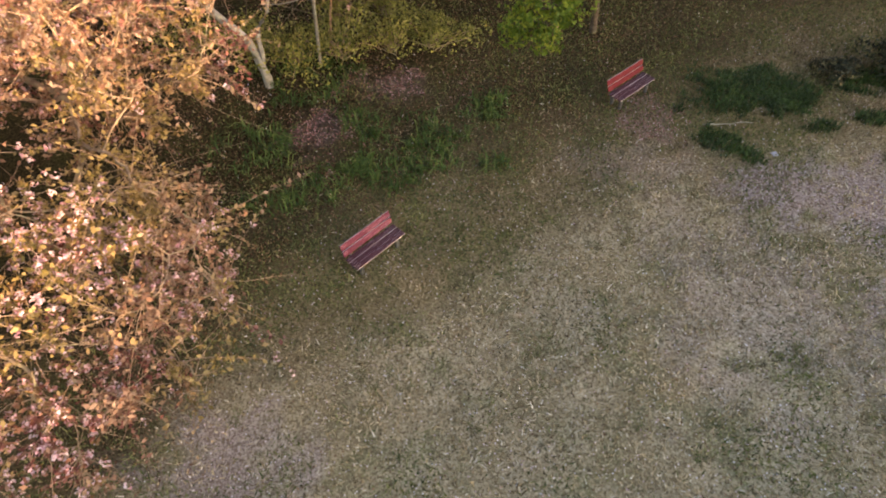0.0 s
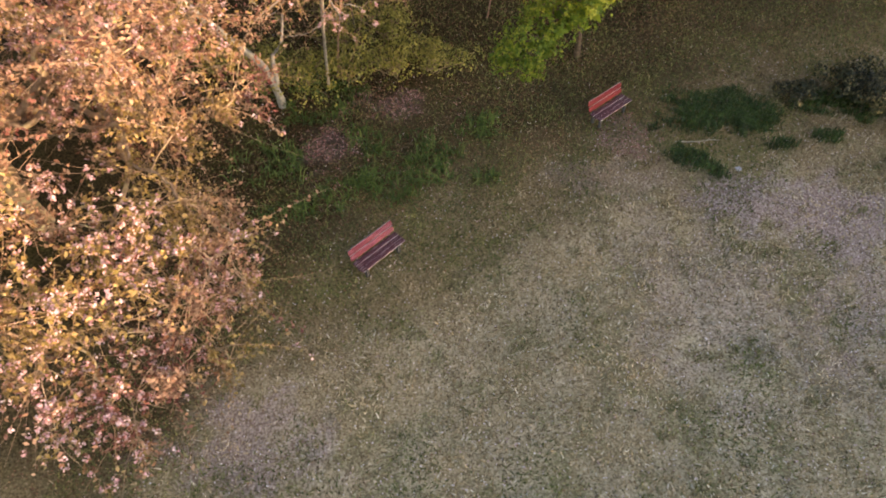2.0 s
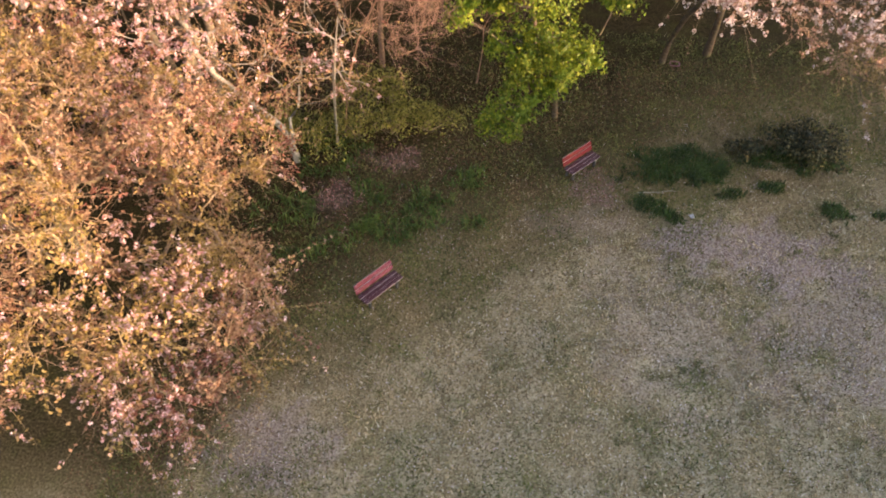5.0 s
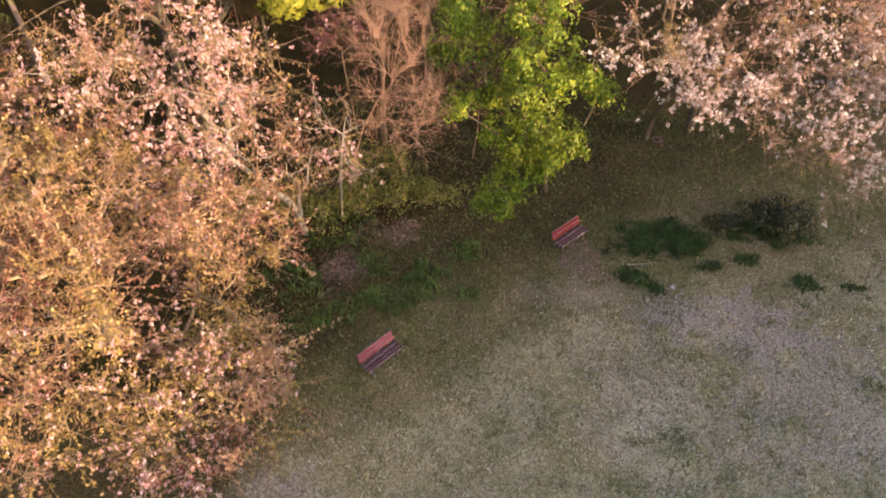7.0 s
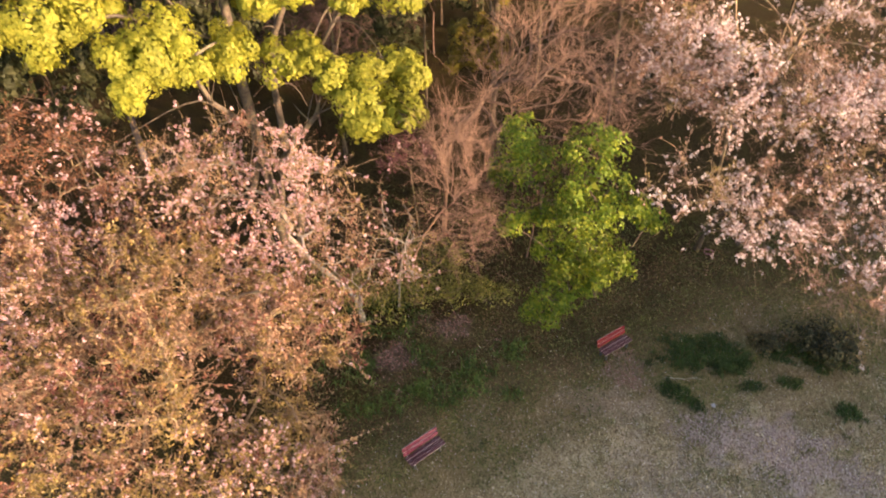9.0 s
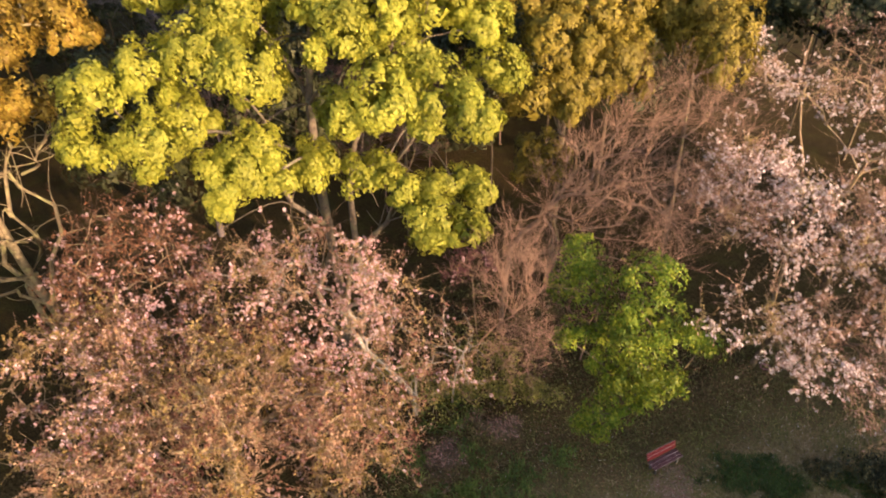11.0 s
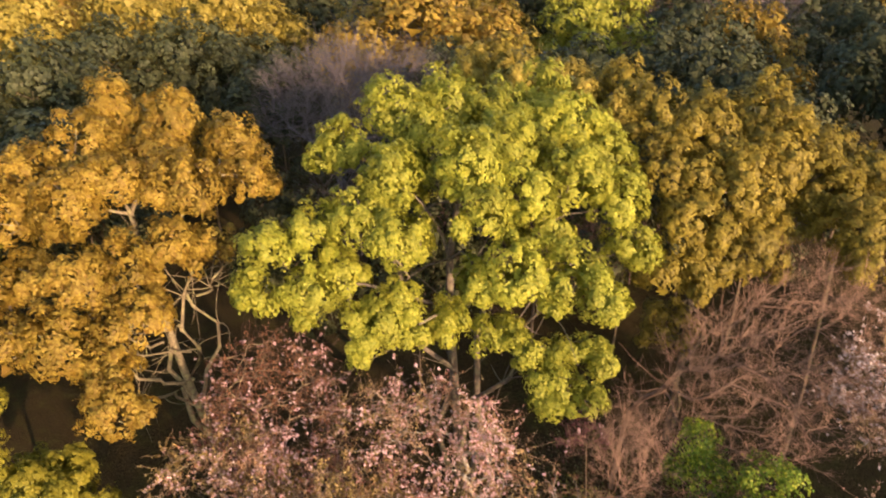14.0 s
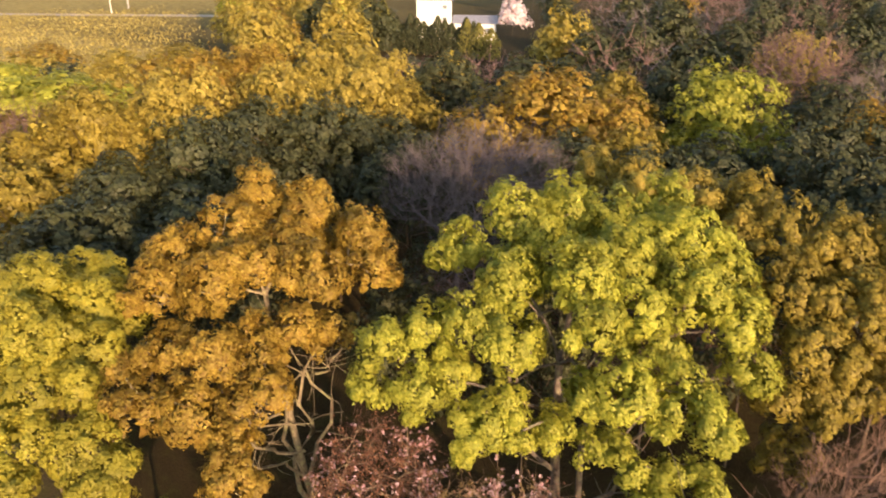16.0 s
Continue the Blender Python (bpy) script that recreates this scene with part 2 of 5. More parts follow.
def crown_ends(rng, shells, spacing, tries=4000, inner=0.62, low=-0.3):
    """Ends of limbs inside several ellipsoids (cx, cy, cz, rx, ry, rz, share)."""
    out = []
    shares = np.array([s[6] for s in shells], float)
    shares /= shares.sum()
    pick = rng.choice(len(shells), tries, p=shares)
    D = unit(rng.normal(size=(tries, 3)))
    q = rng.uniform(inner, 1.0, tries)
    for k, d, f in zip(pick, D, q):
        if d[2] < low:
            continue
        s = shells[k]
        p = np.array([s[0] + d[0] * s[3] * f, s[1] + d[1] * s[4] * f, s[2] + d[2] * s[5] * f])
        if all(np.dot(p - o, p - o) > spacing * spacing for o in out):
            out.append(p)
    return np.array(out)


def skeleton(rng, trunk, ends, r_base, r_tip, wander=0.1, keep=0.35, sag=0.12, skip=3, power=0.48):
    """Limbs from a trunk (list of points) to every end. Gives the tube arrays and the direction at each end."""
    K = 6
    tr = np.array(trunk, float)
    s = np.linspace(0, len(tr) - 1, K)
    path = np.stack([np.interp(s, np.arange(len(tr)), tr[:, a]) for a in range(3)], 1)
    nodes = [p for p in path]
    parent = [-1] + list(range(K - 1))
    depth = [0.0]
    for a in range(1, K):
        depth.append(depth[-1] + np.linalg.norm(path[a] - path[a - 1]))
    blocked = [a < skip for a in range(K)]
    runs = [list(range(K))]
    tips, ways = [], []
    order = np.argsort(np.linalg.norm(ends - path[-1], axis=1))
    for e in ends[order]:
        A = np.array(nodes)
        d = np.linalg.norm(A - e, axis=1)
        cost = d + keep * np.array(depth) + np.where(blocked, 50, 0) + np.maximum(A[:, 2] - e[2], 0) * 0.8
        j = int(np.argmin(cost))
        p0 = A[j]
        L = d[j]
        mid = p0 * 0.5 + e * 0.5 + np.array([0, 0, sag * L]) + rng.normal(size=3) * wander * L
        run = [j]
        for u in np.linspace(0, 1, K)[1:]:
            q = p0 * (1 - u) ** 2 + mid * 2 * u * (1 - u) + e * u * u
            nodes.append(q + (rng.normal(size=3) * wander * 0.12 * L if u < 1 else 0))
            parent.append(run[-1])
            depth.append(depth[run[-1]] + L / (K - 1))
            blocked.append(False)
            run.append(len(nodes) - 1)
        runs.append(run)
        tips.append(run[-1])
        ways.append(nodes[run[-1]] - nodes[run[-2]])
    count = np.zeros(len(nodes))
    for tip in tips:
        k = tip
        while k >= 0:
            count[k] += 1
            k = parent[k]
    rad = r_tip * np.maximum(count, 1) ** power
    rad *= min(1.0, r_base / rad[0]) if rad[0] > r_base else 1.0
    rad = np.maximum(rad, r_tip * 0.6)
    rad[0] *= 1.35
    A = np.array(nodes)
    P = np.array([[A[k] for k in r] for r in runs])
    Rr = np.array([[rad[k] for k in r] for r in runs])
    Rr[1:, 0] = np.minimum(Rr[1:, 0], Rr[1:, 1] * 1.25)
    return P, Rr, np.array([A[t] for t in tips]), unit(np.array(ways))


def twigs(rng, starts, ways, per, length, r0, spread=0.8, droop=0.0, lift=0.0, pts=4, vary=(0.5, 1.2), curl=0.3):
    """Thin curved shoots from limb ends. Gives polylines and radii."""
    n = len(starts) * per
    s = np.repeat(starts, per, 0) + rng.normal(size=(n, 3)) * 0.04
    w = unit(np.repeat(ways, per, 0) + rng.normal(size=(n, 3)) * spread + np.array([0, 0, lift]))
    L = length * rng.uniform(vary[0], vary[1], (n, 1))
    bend = rng.normal(size=(n, 3)) * curl + np.array([0, 0, -droop])
    u = np.linspace(0, 1, pts)
    P = s[:, None] + w[:, None] * (L[:, None] * u[None, :, None]) + bend[:, None] * (L[:, None] * (u ** 2)[None, :, None])
    R = r0 * (1 - 0.7 * u)[None, :] * np.ones((n, 1))
    return P, R


def on_twigs(rng, P, per, lo=0.15, jitter=0.05):
    """Places along the shoots P, and their directions."""
    m, k, _ = P.shape
    i = np.repeat(np.arange(m), per)
    u = rng.uniform(lo, 1.0, len(i)) * (k - 1)
    a = np.minimum(u.astype(int), k - 2)
    f = (u - a)[:, None]
    q = P[i, a] * (1 - f) + P[i, a + 1] * f
    return q + rng.normal(size=q.shape) * jitter, unit(P[i, a + 1] - P[i, a])


def blossoms(rng, C, size, petals=6, r=0.05):
    n = len(C) * petals
    D = unit(rng.normal(size=(n, 3)))
    P = np.repeat(C, petals, 0) + D * r * rng.uniform(0.5, 1.1, (n, 1))
    return leaf_tris(rng, P, D + rng.normal(size=(n, 3)) * 0.3, size, size * 0.9)


# ---------------------------------------------------------------- ground
def value_noise(x, y, scale, seed):
    """Smooth numbers from 0 to 1 over the plan."""
    g = np.random.default_rng(seed).random((64, 64))
    u, v = np.asarray(x) / scale + 1000.0, np.asarray(y) / scale + 1000.0
    i, j = np.floor(u).astype(int), np.floor(v).astype(int)
    a, b = u - i, v - j
    a, b = a * a * (3 - 2 * a), b * b * (3 - 2 * b)
    i0, j0, i1, j1 = i % 64, j % 64, (i + 1) % 64, (j + 1) % 64
    return (g[i0, j0] * (1 - a) + g[i1, j0] * a) * (1 - b) + (g[i0, j1] * (1 - a) + g[i1, j1] * a) * b


EDGE_X = [-7.5, -5.5, -4.0, -1.5, 2.0, 5.0, 9.0, 18.0]
EDGE_Y = [2.0, 7.0, 10.3, 12.7, 14.0, 16.2, 20.5, 22.5]


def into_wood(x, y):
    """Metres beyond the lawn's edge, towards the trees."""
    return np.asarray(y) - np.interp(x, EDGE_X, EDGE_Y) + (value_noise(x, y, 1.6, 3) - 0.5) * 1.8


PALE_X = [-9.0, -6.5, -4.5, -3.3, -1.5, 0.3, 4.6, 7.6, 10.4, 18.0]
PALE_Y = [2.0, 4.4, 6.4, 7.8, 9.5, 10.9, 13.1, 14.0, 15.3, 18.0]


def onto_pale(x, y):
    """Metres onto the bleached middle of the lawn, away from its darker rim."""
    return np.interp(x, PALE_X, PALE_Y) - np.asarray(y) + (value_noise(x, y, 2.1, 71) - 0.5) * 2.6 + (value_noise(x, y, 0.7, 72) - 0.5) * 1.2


def patch(x, y, cx, cy, rx, ry, turn=0.0, ragged=0.5, seed=5):
    """1 inside an uneven oval patch, falling to 0 at its rim."""
    c, s = math.cos(radians(turn)), math.sin(radians(turn))
    dx, dy = np.asarray(x) - cx, np.asarray(y) - cy
    d = np.sqrt(((dx * c + dy * s) / rx) ** 2 + ((-dx * s + dy * c) / ry) ** 2)
    d = d + (value_noise(x, y, 0.55, seed) - 0.5) * ragged * 1.3 + (value_noise(x, y, 0.17, seed + 1) - 0.5) * ragged * 1.1
    return np.clip((1.15 - d) / 0.45, 0, 1)


def ground_height(x, y):
    near = np.clip((45 - np.hypot(np.asarray(x), np.asarray(y) - 12)) / 20, 0, 1)
    return ((value_noise(x, y, 2.4, 11) - 0.5) * 0.07 + (value_noise(x, y, 0.9, 12) - 0.5) * 0.03) * near


def ground_material():
    m, n, l, b = material("park_ground", 0.95)
    b.inputs["Specular IOR Level"].default_value = 0.05
    tex = n.new("ShaderNodeTexCoord")
    o = tex.outputs["Object"]
    fine = noise_node(n, l, o, 15.0, 9, 0.72)
    mid = noise_node(n, l, o, 0.7, 9, 0.72)
    wide = noise_node(n, l, o, 0.33, 4)
    att = n.new("ShaderNodeAttribute")
    att.attribute_name = "soil"
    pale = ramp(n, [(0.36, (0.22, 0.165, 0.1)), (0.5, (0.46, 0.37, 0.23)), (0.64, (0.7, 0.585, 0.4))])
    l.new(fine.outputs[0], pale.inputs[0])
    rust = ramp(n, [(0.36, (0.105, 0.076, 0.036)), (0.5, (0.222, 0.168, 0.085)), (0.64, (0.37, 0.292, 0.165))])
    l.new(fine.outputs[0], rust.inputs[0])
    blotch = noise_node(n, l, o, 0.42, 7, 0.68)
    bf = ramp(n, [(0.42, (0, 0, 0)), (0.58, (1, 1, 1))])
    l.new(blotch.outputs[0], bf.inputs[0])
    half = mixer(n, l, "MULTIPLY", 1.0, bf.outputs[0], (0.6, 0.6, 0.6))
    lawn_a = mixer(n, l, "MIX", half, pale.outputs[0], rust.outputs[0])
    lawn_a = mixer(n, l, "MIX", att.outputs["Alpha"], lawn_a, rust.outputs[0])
    moss = ramp(n, [(0.38, (0.04, 0.05, 0.014)), (0.62, (0.17, 0.18, 0.055))])
    l.new(fine.outputs[0], moss.inputs[0])
    mf = ramp(n, [(0.48, (0, 0, 0)), (0.61, (0.5, 0.5, 0.5))])
    l.new(mid.outputs[0], mf.inputs[0])
    lawn = mixer(n, l, "MIX", mf.outputs[0], lawn_a, moss.outputs[0])
    # woodland floor: dark soil, with the shade under the trees put into its colour
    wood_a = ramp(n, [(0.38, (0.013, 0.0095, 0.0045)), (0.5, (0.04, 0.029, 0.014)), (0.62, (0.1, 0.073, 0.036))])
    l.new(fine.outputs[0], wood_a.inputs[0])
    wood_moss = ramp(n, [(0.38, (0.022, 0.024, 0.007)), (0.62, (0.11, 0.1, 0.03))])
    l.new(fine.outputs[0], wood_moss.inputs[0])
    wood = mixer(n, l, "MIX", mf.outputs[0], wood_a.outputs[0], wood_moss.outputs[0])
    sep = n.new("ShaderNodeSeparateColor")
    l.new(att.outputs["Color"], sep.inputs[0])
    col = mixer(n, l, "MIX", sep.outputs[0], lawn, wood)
    petal = ramp(n, [(0.38, (0.15, 0.088, 0.078)), (0.62, (0.54, 0.43, 0.42))])
    l.new(fine.outputs[0], petal.inputs[0])
    col = mixer(n, l, "MIX", sep.outputs[1], col, petal.outputs[0])
    field = ramp(n, [(0.35, (0.24, 0.18, 0.06)), (0.65, (0.42, 0.32, 0.11))])
    l.new(wide.outputs[0], field.inputs[0])
    col = mixer(n, l, "MIX", sep.outputs[2], col, field.outputs[0])
    l.new(col, b.inputs["Base Color"])
    bump = n.new("ShaderNodeBump")
    bump.inputs["Strength"].default_value = 0.8
    bump.inputs["Distance"].default_value = 0.03
    l.new(fine.outputs[0], bump.inputs["Height"])
    l.new(bump.outputs[0], b.inputs["Normal"])
    return m


def build_ground():
    gx = np.concatenate([np.linspace(-3000, -160, 14)[:-1], np.linspace(-160, -12, 75)[:-1], np.linspace(-12, 18, 121)[:-1], np.linspace(18, 60, 15)[:-1], np.linspace(60, 3000, 12)])
    gy = np.concatenate([np.linspace(-3000, -40, 12)[:-1], np.linspace(-40, 0, 12)[:-1], np.linspace(0, 24, 97)[:-1], np.linspace(24, 260, 80)[:-1], np.linspace(260, 3000, 14)])
    X, Y = np.meshgrid(gx, gy, indexing="ij")
    V = np.stack([X, Y, ground_height(X, Y)], -1).reshape(-1, 3)
    i = np.arange(X.size).reshape(X.shape)
    F = np.stack([i[:-1, :-1], i[1:, :-1], i[1:, 1:], i[:-1, 1:]], -1).reshape(-1, 4)
    me = fast_mesh("ground", V, F, ground_material(), True)
    x, y = V[:, 0], V[:, 1]
    # soil and painted tree shade together, deepest some metres inside the wood
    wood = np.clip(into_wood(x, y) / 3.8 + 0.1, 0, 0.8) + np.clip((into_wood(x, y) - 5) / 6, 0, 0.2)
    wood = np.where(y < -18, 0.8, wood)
    petals = np.zeros(len(V))
    for cx, cy, rx, ry, w in PETAL_PATCHES:
        petals = np.maximum(petals, patch(x, y, cx, cy, rx, ry, 0, 0.9) * w * 0.85)
    turned = np.degrees(np.arctan2(-x, y + 4))
    field = np.clip((turned - 53) / 4, 0, 1) * np.clip((np.hypot(x, y) - 115) / 15, 0, 1) * (turned < 95)
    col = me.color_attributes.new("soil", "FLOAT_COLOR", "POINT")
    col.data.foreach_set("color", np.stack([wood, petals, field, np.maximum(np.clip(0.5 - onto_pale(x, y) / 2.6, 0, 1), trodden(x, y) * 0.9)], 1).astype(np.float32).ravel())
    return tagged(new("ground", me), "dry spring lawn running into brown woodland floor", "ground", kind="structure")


def trodden(x, y):
    """Worn reddish earth before the benches."""
    return np.maximum(patch(x, y, -2.3, 9.5, 1.2, 0.7, 50, 0.8), patch(x, y, 3.9, 15.8, 0.9, 0.8, 46, 0.8) * 0.7)


# fallen petals and bare, pale soil: centre, half sizes, how dense
PETAL_PATCHES = [(-5.0, 14.4, 0.8, 1.2, 0.22), (-3.2, 16.3, 1.4, 0.7, 0.22), (4.0, 15.7, 0.85, 0.75, 0.35), (7.6, 13.2, 1.8, 1.0, 0.85),
                 (9.6, 12.6, 2.6, 1.5, 0.85), (-5.0, 4.9, 1.7, 1.2, 0.7), (3.6, 13.9, 1.5, 0.9, 0.35), (11.5, 10.0, 3.4, 2.8, 0.6), (6.2, 9.6, 2.4, 2.6, 0.4), (9.0, 8.0, 2.2, 1.2, 0.3)]
# lush dark tufts: centre, half sizes, turn
LUSH_PATCHES = [(7.0, 17.1, 1.9, 0.9, 22), (6.0, 14.75, 0.75, 0.45, -35), (8.3, 16.7, 0.7, 0.45, 0), (8.9, 15.8, 0.55, 0.25, 0), (10.2, 16.2, 0.5, 0.25, 10),
                (12.1, 15.2, 0.55, 0.45, 0), (13.8, 15.1, 0.3, 0.2, 0), (11.7, 18.1, 1.2, 0.8, 0), (9.9, 17.6, 0.6, 0.4, 0)]
# taller strap-leaved clumps at the wood's edge
STRAP_PATCHES = [(-1.9, 13.9, 0.9, 0.75, 20), (-0.4, 15.4, 0.8, 0.6, 10), (-0.3, 13.4, 0.32, 0.25, 0), (-4.1, 14.9, 0.5, 0.9, 40), (-6.0, 17.2, 1.2, 1.0, 0),
                 (-4.8, 12.2, 1.3, 0.7, 40), (-3.1, 12.9, 0.7, 0.5, 0), (-2.6, 15.2, 0.7, 0.5, 0), (-6.4, 13.2, 0.9, 0.8, 0), (-5.6, 15.6, 0.8, 0.5, 20)]
build_ground()

GRASS_DRY = leaf_material("dry_grass", [(0.0, (0.12, 0.086, 0.04)), (0.5, (0.41, 0.305, 0.166)), (0.85, (0.63, 0.495, 0.305)), (1.0, (0.85, 0.76, 0.6))], 0.1, 0.8, 0.5, 0.42)
GRASS_BROWN = leaf_material("brown_grass", [(0.0, (0.085, 0.058, 0.03)), (0.5, (0.285, 0.212, 0.115)), (0.9, (0.5, 0.385, 0.235)), (1.0, (0.72, 0.6, 0.45))], 0.1, 0.8, 0.5, 0.6)
GRASS_GREEN = leaf_material("green_grass", [(0.0, (0.055, 0.07, 0.018)), (0.6, (0.165, 0.175, 0.05)), (1.0, (0.33, 0.3, 0.11))], 0.2, 0.6, 0.3, 0.7)
GRASS_LUSH = leaf_material("lush_grass", [(0.0, (0.022, 0.045, 0.008)), (0.6, (0.042, 0.082, 0.014)), (1.0, (0.09, 0.135, 0.026))], 0.15, 0.5, 0.3, 1.2)
GRASS_TUFT = leaf_material("tuft_grass", [(0.0, (0.08, 0.085, 0.025)), (0.6, (0.17, 0.17, 0.06)), (1.0, (0.3, 0.27, 0.12))], 0.15, 0.6, 0.3, 0.9)
STRAP_LEAF = leaf_material("strap_leaf", [(0.0, (0.045, 0.08, 0.015)), (0.6, (0.105, 0.165, 0.034)), (1.0, (0.24, 0.28, 0.08))], 0.25, 0.4, 0.3, 1.0)
LITTER = leaf_material("leaf_litter", [(0.0, (0.08, 0.03, 0.018)), (0.5, (0.225, 0.11, 0.055)), (0.85, (0.35, 0.205, 0.11)), (1.0, (0.48, 0.34, 0.22))], 0.0, 0.8, 0.3, 0.8)
PETALS = leaf_material("fallen_petal", [(0.0, (0.5, 0.3, 0.31)), (0.5, (0.72, 0.58, 0.58)), (1.0, (0.84, 0.76, 0.74))], 0.0, 0.8, 0.15, 0.8)

FIELD_GRASS = leaf_material("field_grass", [(0.0, (0.25, 0.2, 0.05)), (0.5, (0.35, 0.285, 0.075)), (1.0, (0.45, 0.375, 0.12))], 0.1, 0.8, 0.3, 0.05)
OLD_PETALS = leaf_material("old_petal", [(0.0, (0.2, 0.065, 0.05)), (0.5, (0.4, 0.18, 0.16)), (1.0, (0.68, 0.46, 0.45))], 0.0, 0.8, 0.4, 1.2)


def blades(rng, x, y, height, width, lean=0.5):
    """Three-cornered grass blades standing at the places x, y."""
    n = len(x)
    a = rng.uniform(0, 2 * np.pi, n)
    s = np.stack([np.cos(a), np.sin(a), np.zeros(n)], 1) * (width * rng.uniform(0.6, 1.3, (n, 1)))
    b = rng.uniform(0, 2 * np.pi, n)
    h = height * rng.uniform(0.5, 1.3, n)
    k = lean * rng.uniform(0.2, 1.3, n)
    tip = np.stack([np.cos(b) * h * k, np.sin(b) * h * k, h], 1)
    base = np.stack([x, y, ground_height(x, y) - 0.01], 1)
    V = np.stack([base - s, base + s, base + tip], 1).reshape(-1, 3)
    return V, np.arange(3 * n).reshape(n, 3)


def straps(rng, x, y, height, width, lean=0.7):
    """Long arching leaves from the places x, y: two quads each."""
    n = len(x)
    b = rng.uniform(0, 2 * np.pi, n)
    out = np.stack([np.cos(b), np.sin(b), np.zeros(n)], 1)
    side = np.stack([-np.sin(b), np.cos(b), np.zeros(n)], 1) * width * 0.5
    h = height * rng.uniform(0.5, 1.25, (n, 1))
    k = lean * rng.uniform(0.4, 1.4, (n, 1))
    up = np.array([0, 0, 1.0])
    base = np.stack([x, y, ground_height(x, y) - 0.01], 1)
    p1 = base + out * h * k * 0.35 + up * h * 0.75
    p2 = base + out * h * k * 1.0 + up * h * (1.0 - 0.35 * k)
    V = np.stack([base - side, base + side, p1 + side, p1 - side, p2 + side * 0.3, p2 - side * 0.3], 1).reshape(-1, 3)
    i = np.arange(n)[:, None] * 6
    return V, np.concatenate([i + np.array([[0, 1, 2, 3]]), i + np.array([[3, 2, 4, 5]])])


def stuff(name, vf, mat, label, category):
    return tagged(new(name, fast_mesh(name, vf[0], vf[1], mat)), label, category, kind="stuff")


def flakes(rng, x, y, size, tilt=0.35, lift=0.02):
    P = np.stack([x, y, ground_height(x, y) + rng.uniform(0.3, 1.0, len(x)) * lift], 1)
    N = np.array([0, 0, 1.0]) + rng.normal(size=P.shape) * tilt
    return leaf_quads(rng, P, N, size, size * 0.7, 0.15)


